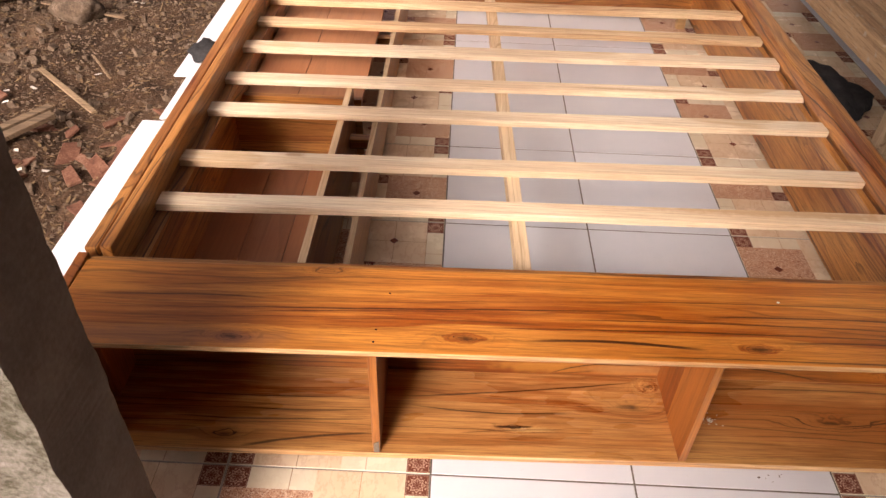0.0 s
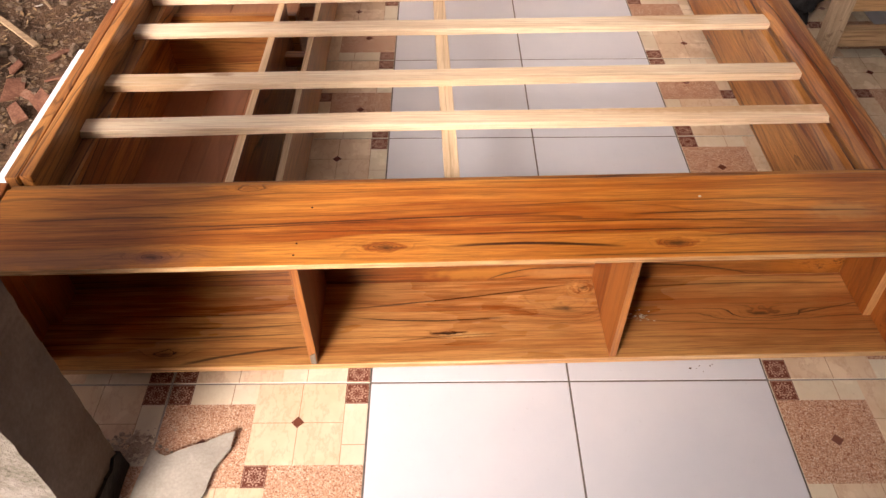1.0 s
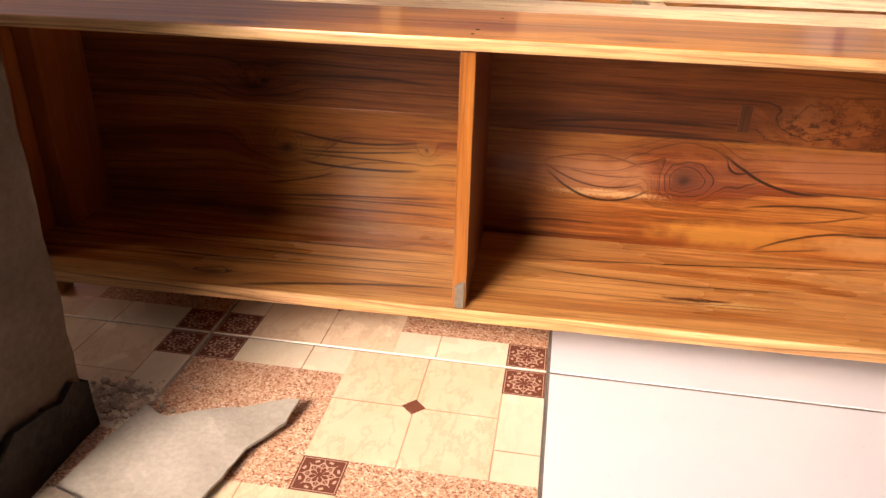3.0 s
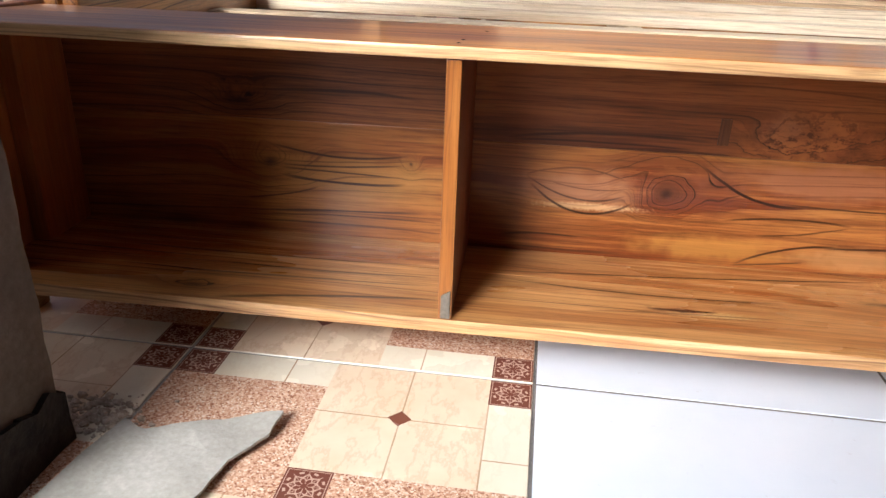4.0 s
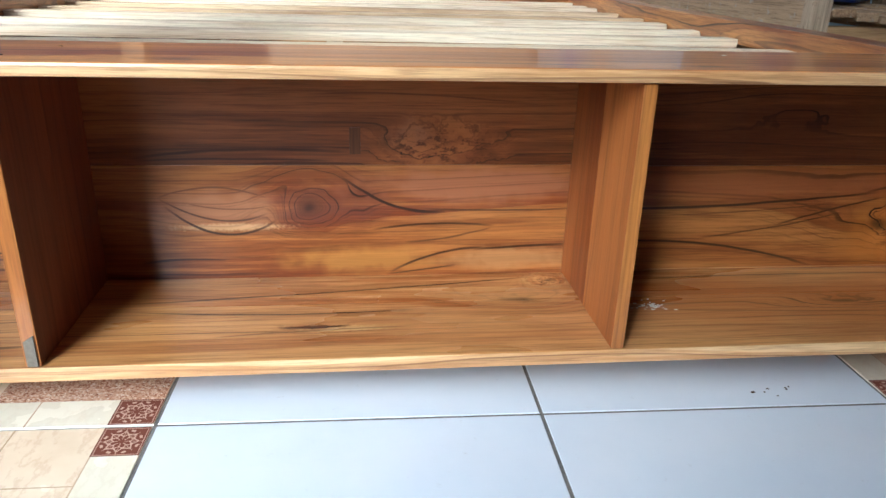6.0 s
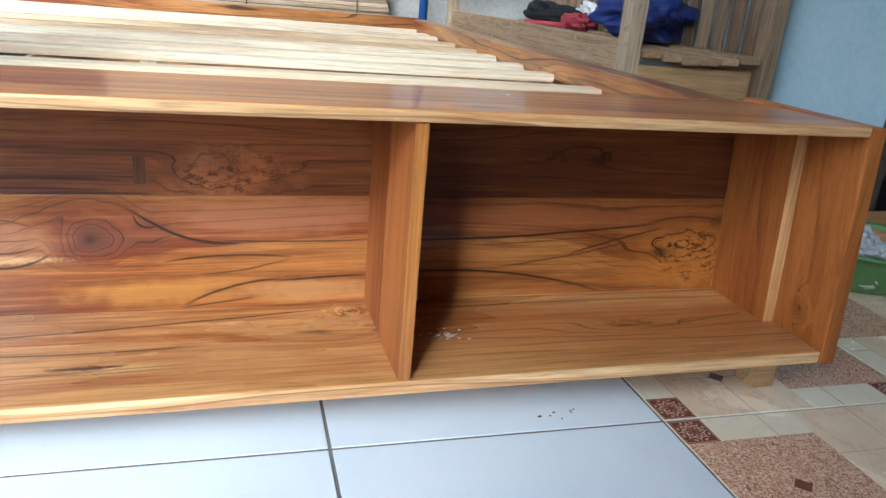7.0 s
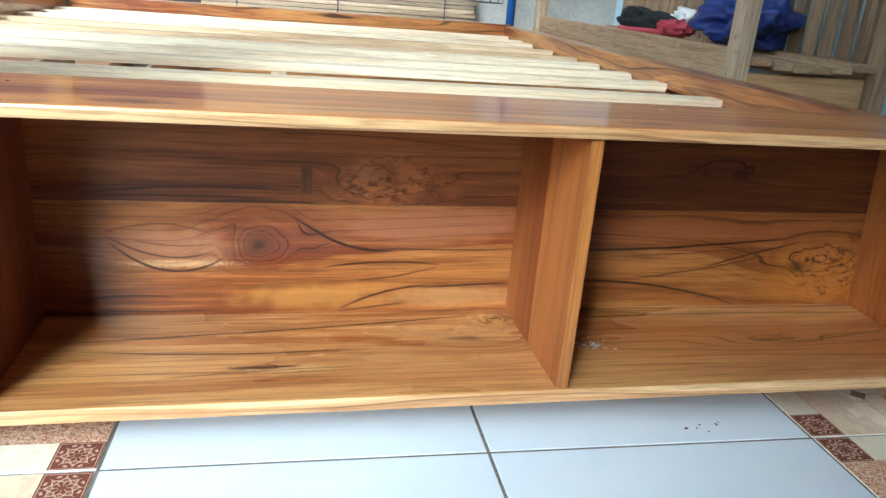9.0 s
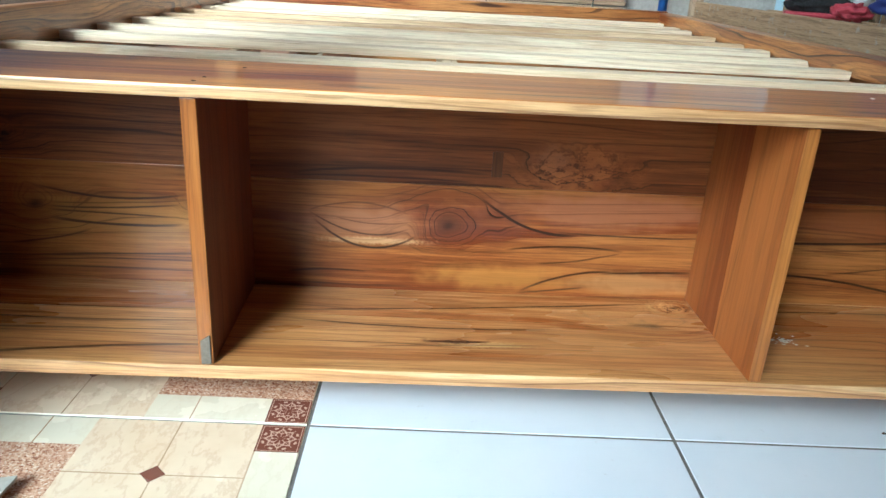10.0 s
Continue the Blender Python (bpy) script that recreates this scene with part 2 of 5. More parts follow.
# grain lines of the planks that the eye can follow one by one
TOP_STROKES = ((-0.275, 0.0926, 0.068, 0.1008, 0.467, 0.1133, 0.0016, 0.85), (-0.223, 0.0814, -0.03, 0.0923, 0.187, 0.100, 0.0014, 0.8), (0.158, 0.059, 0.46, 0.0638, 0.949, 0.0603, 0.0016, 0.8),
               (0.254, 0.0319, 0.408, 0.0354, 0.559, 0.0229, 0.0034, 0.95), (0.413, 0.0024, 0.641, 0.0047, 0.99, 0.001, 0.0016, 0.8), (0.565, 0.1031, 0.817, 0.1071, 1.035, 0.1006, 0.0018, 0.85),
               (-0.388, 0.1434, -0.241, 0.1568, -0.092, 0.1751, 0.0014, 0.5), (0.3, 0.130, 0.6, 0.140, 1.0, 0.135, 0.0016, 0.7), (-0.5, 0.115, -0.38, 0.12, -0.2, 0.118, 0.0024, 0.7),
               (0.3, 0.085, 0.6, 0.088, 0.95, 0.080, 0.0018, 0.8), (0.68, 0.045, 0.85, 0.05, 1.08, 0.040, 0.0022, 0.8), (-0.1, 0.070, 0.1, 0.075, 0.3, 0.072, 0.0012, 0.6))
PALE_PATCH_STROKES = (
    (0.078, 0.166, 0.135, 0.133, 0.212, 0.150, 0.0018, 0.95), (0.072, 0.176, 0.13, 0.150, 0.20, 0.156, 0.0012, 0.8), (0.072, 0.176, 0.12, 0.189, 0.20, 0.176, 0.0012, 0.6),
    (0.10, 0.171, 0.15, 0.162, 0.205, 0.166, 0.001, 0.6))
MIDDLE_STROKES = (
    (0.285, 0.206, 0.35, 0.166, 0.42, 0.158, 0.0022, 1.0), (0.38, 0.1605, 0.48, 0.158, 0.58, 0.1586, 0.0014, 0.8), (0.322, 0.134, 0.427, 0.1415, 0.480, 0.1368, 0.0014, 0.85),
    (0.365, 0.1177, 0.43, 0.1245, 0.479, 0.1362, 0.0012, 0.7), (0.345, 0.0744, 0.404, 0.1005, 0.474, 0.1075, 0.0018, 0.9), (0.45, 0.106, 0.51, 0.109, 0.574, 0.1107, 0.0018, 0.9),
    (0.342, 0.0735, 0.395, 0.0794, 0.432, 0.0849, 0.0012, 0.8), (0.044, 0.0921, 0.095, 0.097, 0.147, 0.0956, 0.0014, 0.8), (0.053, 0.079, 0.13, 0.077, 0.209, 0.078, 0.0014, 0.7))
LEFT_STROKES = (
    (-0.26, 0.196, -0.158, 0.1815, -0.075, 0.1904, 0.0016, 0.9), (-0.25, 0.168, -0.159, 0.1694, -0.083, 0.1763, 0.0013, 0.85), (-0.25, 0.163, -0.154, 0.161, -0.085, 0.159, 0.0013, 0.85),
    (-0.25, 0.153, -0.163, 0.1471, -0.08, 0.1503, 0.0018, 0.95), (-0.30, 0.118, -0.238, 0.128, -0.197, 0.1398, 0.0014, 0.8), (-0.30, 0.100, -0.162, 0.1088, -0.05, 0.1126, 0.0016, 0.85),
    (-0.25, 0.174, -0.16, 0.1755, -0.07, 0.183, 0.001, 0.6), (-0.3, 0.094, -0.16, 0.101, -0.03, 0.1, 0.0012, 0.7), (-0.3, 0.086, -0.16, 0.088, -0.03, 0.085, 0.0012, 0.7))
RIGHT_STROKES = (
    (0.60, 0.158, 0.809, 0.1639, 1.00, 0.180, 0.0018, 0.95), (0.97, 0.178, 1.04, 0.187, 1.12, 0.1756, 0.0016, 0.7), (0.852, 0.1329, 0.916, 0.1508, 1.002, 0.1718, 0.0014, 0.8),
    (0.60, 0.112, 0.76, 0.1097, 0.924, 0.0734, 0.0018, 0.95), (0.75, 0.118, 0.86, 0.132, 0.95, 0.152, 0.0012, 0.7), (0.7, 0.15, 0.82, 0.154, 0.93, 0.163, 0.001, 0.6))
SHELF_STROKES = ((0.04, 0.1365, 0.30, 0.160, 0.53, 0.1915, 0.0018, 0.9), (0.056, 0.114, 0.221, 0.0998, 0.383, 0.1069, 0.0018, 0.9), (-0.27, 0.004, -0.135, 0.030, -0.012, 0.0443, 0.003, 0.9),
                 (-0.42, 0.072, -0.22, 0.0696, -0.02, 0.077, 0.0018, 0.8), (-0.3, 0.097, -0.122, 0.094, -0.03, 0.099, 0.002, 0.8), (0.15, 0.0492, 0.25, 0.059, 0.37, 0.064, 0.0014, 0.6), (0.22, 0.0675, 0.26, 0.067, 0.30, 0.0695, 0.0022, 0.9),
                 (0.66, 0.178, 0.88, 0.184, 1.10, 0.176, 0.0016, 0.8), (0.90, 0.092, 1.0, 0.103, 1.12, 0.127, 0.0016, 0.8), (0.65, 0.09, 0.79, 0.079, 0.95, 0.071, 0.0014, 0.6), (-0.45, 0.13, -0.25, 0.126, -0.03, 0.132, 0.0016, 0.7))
TEAK = ((0.035, 0.009, 0.0035), (0.20, 0.052, 0.014), (0.55, 0.265, 0.085))
RED, SAP = (0.15, 0.040, 0.018), (0.66, 0.42, 0.18)
teak_top = wood("teak_top", "x", (0.05, 0.012, 0.004), (0.42, 0.110, 0.020), (0.74, 0.31, 0.070), freq=44.0, wander=0.9,
                knots=((-0.237, 0.022, 0.36, 0.016, 5.0, 3.0), (0.150, 0.034, 0.36, 0.016, 5.0, 2.6), (0.645, 0.03, 0.36, 0.015, 5.0, 3.2), (0.96, 0.12, 0.36, 0.014, 1.2, 2.0), (-0.1, 0.19, 0.36, 0.010, 1.2, 3.0)),
                # the long patch at x -0.36 paints the sky's sheen on the varnish
                tints=((-0.237, 0.018, 0.36, 0.03, 0.012, (0.20, 0.07, 0.05), 0.55), (-0.36, 0.02, 0.36, 0.2, 0.02, (0.40, 0.17, 0.09), 0.5), (0.96, 0.10, 0.36, 0.06, 0.02, SAP, 0.4)),
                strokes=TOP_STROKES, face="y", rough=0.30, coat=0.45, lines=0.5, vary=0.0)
teak_back = wood("teak_back", "x", (0.028, 0.007, 0.003), (0.21, 0.049, 0.012), (0.46, 0.195, 0.056), freq=58.0, wander=1.0,
                 knots=((0.251, 0.206, 0.163, 0.040, 6.0, 1.1), (0.305, 0.206, 0.168, 0.03, 1.4, 0.8), (-0.26, 0.206, 0.17, 0.03, 3.2, 1.6), (-0.075, 0.206, 0.178, 0.012, 2.4, 1.0), (1.0, 0.206, 0.13, 0.042, 3.0, 3.0)),
                 burls=((1.058, 0.206, 0.124, 0.062, 0.048),),
                 tints=((0.138, 0.206, 0.163, 0.072, 0.024, (0.40, 0.185, 0.09), 0.75), (0.155, 0.206, 0.1395, 0.06, 0.0045, (0.62, 0.38, 0.19), 0.8), (0.251, 0.206, 0.165, 0.034, 0.026, RED, 0.7), (0.305, 0.206, 0.168, 0.035, 0.03, RED, 0.55), (0.46, 0.206, 0.192, 0.14, 0.02, (0.42, 0.175, 0.085), 0.7),
                         (0.319, 0.206, 0.094, 0.09, 0.016, (0.52, 0.25, 0.06), 0.5), (0.50, 0.206, 0.094, 0.08, 0.014, (0.52, 0.28, 0.11), 0.55), (-0.16, 0.206, 0.155, 0.12, 0.03, (0.50, 0.27, 0.075), 0.5),
                         (0.84, 0.206, 0.19, 0.2, 0.02, (0.36, 0.12, 0.045), 0.7), (1.055, 0.206, 0.12, 0.085, 0.06, (0.56, 0.21, 0.042), 0.85)),
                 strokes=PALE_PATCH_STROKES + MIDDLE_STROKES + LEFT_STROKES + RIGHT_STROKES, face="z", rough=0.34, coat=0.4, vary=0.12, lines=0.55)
# redder upper planks, with the top plank's shade on them put into the colour
teak_red_shaded = wood("teak_red_shaded", "x", (0.020, 0.006, 0.003), (0.135, 0.034, 0.011), (0.33, 0.125, 0.040), freq=64.0, wander=0.9,
                     knots=((-0.30, 0.206, 0.25, 0.02, 2.4, 2.6), (0.38, 0.206, 0.243, 0.022, 1.4, 1.6), (0.85, 0.206, 0.285, 0.02, -2.0, 4.0)),
                     burls=((0.405, 0.206, 0.24, 0.075, 0.03),),
                     tints=((0.37, 0.206, 0.25, 0.025, 0.02, (0.38, 0.17, 0.08), 0.5), (0.43, 0.206, 0.238, 0.03, 0.018, RED, 0.6)),
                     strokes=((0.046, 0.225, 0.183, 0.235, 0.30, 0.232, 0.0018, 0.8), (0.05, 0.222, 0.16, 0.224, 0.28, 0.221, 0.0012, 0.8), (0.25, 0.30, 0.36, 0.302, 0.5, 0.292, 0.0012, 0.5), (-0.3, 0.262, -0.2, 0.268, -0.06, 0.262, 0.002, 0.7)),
                     face="z", rough=0.36, coat=0.35, vary=0.2, lines=0.6)
teak_shelf = wood("teak_shelf", "x", (0.035, 0.009, 0.0035), (0.29, 0.085, 0.021), (0.60, 0.33, 0.125), freq=60.0, wander=1.1,
                  knots=((0.545, 0.178, 0.073, 0.016, 3.0, 1.5), (0.26, 0.066, 0.073, 0.010, 1.8, 3.0), (0.50, 0.125, 0.073, 0.03, 3.6, 2.6), (-0.3, 0.03, 0.073, 0.014, 2.4, 3.0), (0.90, 0.1, 0.073, 0.02, 2.0, 4.0)),
                  # the wide patch at x 0.86: redder wood, part of the right bay's shade painted in
                  burls=((0.545, 0.178, 0.073, 0.03, 0.018),), tints=((0.25, 0.066, 0.073, 0.03, 0.006, (0.2, 0.07, 0.03), 0.7), (0.29, 0.062, 0.073, 0.05, 0.006, SAP, 0.6), (0.86, 0.10, 0.073, 0.3, 0.07, (0.36, 0.12, 0.035), 0.6)),
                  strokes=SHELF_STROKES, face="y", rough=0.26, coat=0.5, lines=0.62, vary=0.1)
teak_edge = wood("pale_teak_sapwood", "x", (0.12, 0.04, 0.014), (0.46, 0.21, 0.072), (0.72, 0.50, 0.26), freq=60.0, wander=0.7, rough=0.34, coat=0.3, lines=0.7)
teak_edge_z = wood("pale_teak_sapwood_upright", "z", (0.12, 0.04, 0.012), (0.27, 0.085, 0.018), (0.50, 0.21, 0.055), freq=60.0, wander=0.7, rough=0.34, coat=0.3, lines=0.7)
teak_x = wood("teak_x", "x", *TEAK)
teak_y = wood("teak_y", "y", *TEAK, freq=30.0, wander=1.2)
teak_z = wood("teak_z", "z", (0.04, 0.010, 0.003), (0.22, 0.056, 0.014), (0.43, 0.16, 0.043), freq=26.0, wander=0.9, knots=((1.0225, 0.062, 0.11, 0.013, 5.0, 1.5),), rough=0.42, coat=0.15, lines=0.4, grain=0.6, vary=0.12)
# darker red teak for the left divider, its side's shade put into the colour
teak_z_shaded = wood("shaded_red_teak_z", "z", (0.02, 0.006, 0.003), (0.085, 0.022, 0.008), (0.20, 0.062, 0.022), freq=30.0, wander=0.9, rough=0.5, coat=0.0, lines=0.4, grain=0.6, vary=0.1)
pale_post = wood("pale_post_edge", "z", (0.20, 0.08, 0.03), (0.50, 0.27, 0.10), (0.72, 0.48, 0.23), freq=60.0, rough=0.4, coat=0.2, lines=0.5)
copper_board = wood("coppery_smooth_board", "y", (0.16, 0.06, 0.026), (0.33, 0.125, 0.052), (0.46, 0.20, 0.092), freq=9.0, wander=0.8, rough=0.34, coat=0.3, lines=0.25, grain=0.35, vary=0.12)
dark_wood = wood("dark_filler_wood", "z", (0.03, 0.012, 0.006), (0.09, 0.035, 0.015), (0.13, 0.05, 0.02))
pale_wood = wood("pale_slat_wood", "x", (0.34, 0.19, 0.10), (0.80, 0.62, 0.41), (0.90, 0.77, 0.57), freq=90.0, wander=0.9, rough=0.7, coat=0.0, lines=0.5, vary=0.1, grain=0.9, heart=(0.66, 0.46, 0.26),
                 tints=((0.74, 0.487, 0.3145, 0.30, 0.013, (0.56, 0.36, 0.19), 0.85), (-0.54, 0.46, 0.3145, 0.09, 0.008, (0.60, 0.42, 0.26), 0.7), (-0.36, 0.635, 0.3145, 0.025, 0.008, (0.45, 0.28, 0.16), 0.8),
                         (-0.25, 0.87, 0.3145, 0.08, 0.006, (0.5, 0.35, 0.22), 0.7), (0.5, 1.035, 0.3145, 0.2, 0.007, (0.5, 0.34, 0.2), 0.7)))
brown_slat = wood("brown_slat_wood", "x", (0.22, 0.10, 0.05), (0.56, 0.36, 0.19), (0.74, 0.56, 0.34), freq=60.0, wander=1.2, rough=0.7, coat=0.0, lines=0.7, vary=0.1, heart=(0.44, 0.23, 0.11))
pale_wood_y = wood("pale_bar_wood", "y", (0.34, 0.2, 0.09), (0.64, 0.47, 0.28), (0.76, 0.6, 0.4), freq=44.0, rough=0.6, coat=0.0, lines=0.6)
old_x = wood("weathered_wood_x", "x", (0.05, 0.03, 0.014), (0.26, 0.16, 0.078), (0.44, 0.30, 0.165), freq=18.0, wander=0.8, lines=0.4, grain=1.2, rough=0.75, coat=0.0, vary=0.3)
old_y = wood("weathered_wood_y", "y", (0.04, 0.024, 0.012), (0.29, 0.175, 0.088), (0.44, 0.30, 0.17), freq=18.0, wander=0.8, lines=0.4, grain=1.2, rough=0.75, coat=0.0, vary=0.3, spots=(0.40, 0.37, 0.31))
old_z = wood("weathered_wood_z", "z", (0.05, 0.03, 0.015), (0.16, 0.10, 0.055), (0.31, 0.215, 0.125), freq=18.0, wander=0.8, lines=0.4, grain=1.2, rough=0.75, coat=0.0, vary=0.3)
yard_wood = wood("grey_rotting_wood", "x", (0.03, 0.02, 0.012), (0.10, 0.066, 0.038), (0.19, 0.13, 0.078), rough=0.85, coat=0.0, vary=0.3)
old_post = wood("worn_pale_post", "z", (0.06, 0.04, 0.02), (0.30, 0.21, 0.125), (0.48, 0.37, 0.25), freq=18.0, wander=0.8, lines=0.4, rough=0.75, coat=0.0, vary=0.2, spots=(0.2, 0.13, 0.08))
tan_plank = wood("tan_bench_plank", "x", (0.10, 0.05, 0.02), (0.34, 0.20, 0.085), (0.50, 0.32, 0.15), freq=20.0, wander=0.8, lines=0.4, rough=0.7, coat=0.0, vary=0.1)
stick_wood = wood("dry_tan_stick", "x", (0.08, 0.05, 0.025), (0.19, 0.13, 0.07), (0.28, 0.20, 0.12), rough=0.8, coat=0.0)
bamboo_mat = wood("split_bamboo", "x", (0.10, 0.06, 0.035), (0.30, 0.21, 0.13), (0.46, 0.35, 0.24), freq=60.0, rough=0.6, coat=0.0, vary=0.5)

white_tile = glazed("white_glazed_tile", (0.70, 0.75, 0.82), (0.75, 0.79, 0.85), 0.13)
beige_tile = glazed("beige_marbled_glaze", (0.74, 0.58, 0.40), (0.84, 0.71, 0.53), 0.2, 9.0, 0.3, (0.52, 0.30, 0.17))
cream_tile = glazed("cream_glaze", (0.76, 0.69, 0.53), (0.82, 0.76, 0.61), 0.2, 9.0, 0.12, (0.55, 0.4, 0.25))
line_tile = glazed("tan_printed_line", (0.45, 0.30, 0.18), (0.5, 0.34, 0.2), 0.22)
brown_tile = glazed("brown_printed_glaze", (0.16, 0.055, 0.035), (0.21, 0.075, 0.045), 0.22)
blue_tile = glazed("cobalt_blue_glaze", (0.012, 0.02, 0.09), (0.03, 0.05, 0.18), 0.12, 30.0)
dark_base = glazed("dark_skirting_glaze", (0.05, 0.042, 0.04), (0.09, 0.075, 0.065), 0.25)


def speckled():
    m, nodes, links, bsdf = shade("speckled_terracotta_print")
    pos = nodes.new("ShaderNodeNewGeometry").outputs["Position"]
    v = nodes.new("ShaderNodeTexVoronoi")
    v.inputs["Scale"].default_value = 560.0
    links.new(pos, v.inputs["Vector"])
    sep = nodes.new("ShaderNodeSeparateColor")
    links.new(v.outputs["Color"], sep.inputs[0])
    col = ramp(nodes, links, sep.outputs[0], [(0.0, (0.24, 0.09, 0.05)), (0.22, (0.47, 0.25, 0.15)), (0.5, (0.62, 0.38, 0.25)), (0.85, (0.74, 0.54, 0.39)), (1.0, (0.82, 0.70, 0.55))])
    big = noise_at(nodes, links, pos, 40.0, 3.0)
    col = mixed(nodes, links, ramp(nodes, links, big, [(0.4, 0.0), (0.7, 0.3)]), col, (0.45, 0.24, 0.16))
    links.new(col, bsdf.inputs["Base Color"])
    bsdf.inputs["Roughness"].default_value = 0.26
    return m


def flower():
    """Brown square with a pale eight-armed printed flower; the coordinates run 0 to 1 on each square."""
    m, nodes, links, bsdf = shade("brown_flower_print")
    uv = nodes.new("ShaderNodeUVMap").outputs[0]
    sep = nodes.new("ShaderNodeSeparateXYZ")
    links.new(uv, sep.inputs[0])
    x = num(nodes, links, "SUBTRACT", sep.outputs[0], 0.5)
    y = num(nodes, links, "SUBTRACT", sep.outputs[1], 0.5)
    r = num(nodes, links, "SQRT", num(nodes, links, "ADD", num(nodes, links, "MULTIPLY", x, x), num(nodes, links, "MULTIPLY", y, y)))
    ang = num(nodes, links, "ARCTAN2", y, x)
    def n_(op, a, b=0.0, c=0.0):
        return num(nodes, links, op, a, b, c)

    arm = n_("ABSOLUTE", n_("SINE", n_("MULTIPLY", ang, 4.0)))
    spoke = n_("MULTIPLY", n_("LESS_THAN", n_("MULTIPLY", arm, r), 0.03), n_("GREATER_THAN", r, 0.07))
    leaf = n_("LESS_THAN", n_("ABSOLUTE", n_("SUBTRACT", n_("MULTIPLY_ADD", arm, -0.10, 0.36), r)), 0.022)
    leaf2 = n_("LESS_THAN", n_("ABSOLUTE", n_("SUBTRACT", n_("MULTIPLY_ADD", arm, 0.09, 0.15), r)), 0.018)
    bud = n_("MULTIPLY", n_("GREATER_THAN", arm, 0.88), n_("LESS_THAN", n_("ABSOLUTE", n_("SUBTRACT", r, 0.40)), 0.03))
    edge_d = n_("MAXIMUM", n_("ABSOLUTE", x), n_("ABSOLUTE", y))
    rim = n_("LESS_THAN", n_("ABSOLUTE", n_("SUBTRACT", edge_d, 0.455)), 0.009)
    f = n_("MULTIPLY", n_("MAXIMUM", n_("MAXIMUM", spoke, leaf), n_("MAXIMUM", leaf2, bud)), n_("LESS_THAN", r, 0.44))
    f = n_("MAXIMUM", f, rim)
    col = mixed(nodes, links, num(nodes, links, "MULTIPLY", f, 0.8), (0.17, 0.06, 0.04), (0.62, 0.42, 0.32))
    links.new(col, bsdf.inputs["Base Color"])
    bsdf.inputs["Roughness"].default_value = 0.24
    return m


speckle_tile, flower_tile = speckled(), flower()
pale_grout = rough_stuff("pale_grout", [(0.3, (0.26, 0.245, 0.22)), (0.7, (0.42, 0.39, 0.35))], 20.0, 200.0, 0.9, 0.3)
grout = rough_stuff("dark_grout", [(0.3, (0.10, 0.095, 0.09)), (0.7, (0.2, 0.18, 0.16))], 20.0, 200.0, 0.9, 0.3)
earth = rough_stuff("brown_earth", [(0.25, (0.022, 0.012, 0.006)), (0.48, (0.055, 0.030, 0.015)), (0.62, (0.09, 0.052, 0.028)), (0.8, (0.15, 0.098, 0.058))], 3.0, 45.0, 0.95, 0.9, 0.03)
brick_red = rough_stuff("broken_red_brick", [(0.3, (0.075, 0.033, 0.02)), (0.55, (0.15, 0.066, 0.04)), (0.75, (0.21, 0.125, 0.085))], 18.0, 120.0, 0.95, 0.6)
stone_mat = rough_stuff("grey_brown_stone", [(0.3, (0.05, 0.034, 0.022)), (0.55, (0.11, 0.078, 0.052)), (0.75, (0.20, 0.155, 0.115))], 14.0, 90.0, 0.95, 0.6)
pillar_mat = rough_stuff("rough_cement_render", [(0.28, (0.105, 0.080, 0.062)), (0.5, (0.135, 0.104, 0.082)), (0.72, (0.17, 0.134, 0.108))], 9.0, 120.0, 0.95, 0.35, 0.004)
moss_mat = rough_stuff("mossy_pale_cement", [(0.3, (0.075, 0.07, 0.045)), (0.46, (0.17, 0.16, 0.13)), (0.7, (0.27, 0.255, 0.225))], 14.0, 110.0, 0.95, 1.0, 0.01)
near_black = rough_stuff("near_black_band", [(0.3, (0.010, 0.008, 0.007)), (0.7, (0.045, 0.034, 0.027))], 20.0, 120.0, 0.7, 0.5)
blue_wall = rough_stuff("pale_blue_wall_paint", [(0.25, (0.40, 0.56, 0.66)), (0.5, (0.47, 0.62, 0.71)), (0.75, (0.53, 0.67, 0.75))], 2.5, 60.0, 0.7, 0.25, 0.003)
plain_plaster = rough_stuff("grey_plaster", [(0.3, (0.30, 0.28, 0.25)), (0.7, (0.45, 0.42, 0.38))], 4.0, 60.0, 0.9, 0.4)
ceiling_mat = rough_stuff("dull_ceiling_board", [(0.3, (0.10, 0.075, 0.055)), (0.7, (0.18, 0.14, 0.11))], 3.0, 50.0, 0.9, 0.2)
dark_matte = rough_stuff("dull_dark_surface", [(0.3, (0.05, 0.04, 0.032)), (0.7, (0.10, 0.08, 0.065))], 4.0, 60.0, 0.9, 0.4)
# near black: the lack of light beyond the doorway is put into the colour
doorway_dark = rough_stuff("doorway_darkness", [(0.3, (0.005, 0.0055, 0.008)), (0.7, (0.012, 0.012, 0.016))], 3.0, 40.0, 0.6, 0.2)
card_mat = rough_stuff("grey_brown_cardboard", [(0.3, (0.34, 0.325, 0.28)), (0.55, (0.42, 0.405, 0.355)), (0.75, (0.50, 0.485, 0.43))], 12.0, 180.0, 0.85, 0.35, 0.002)
card_dark = rough_stuff("soiled_cardboard", [(0.3, (0.11, 0.09, 0.07)), (0.55, (0.17, 0.145, 0.115)), (0.75, (0.24, 0.21, 0.17))], 14.0, 180.0, 0.85, 0.35, 0.002)
green_plastic = rough_stuff("green_plastic", [(0.3, (0.12, 0.26, 0.085)), (0.7, (0.17, 0.34, 0.125))], 5.0, 60.0, 0.35, 0.05, 0.001, 0.0, 0.5)
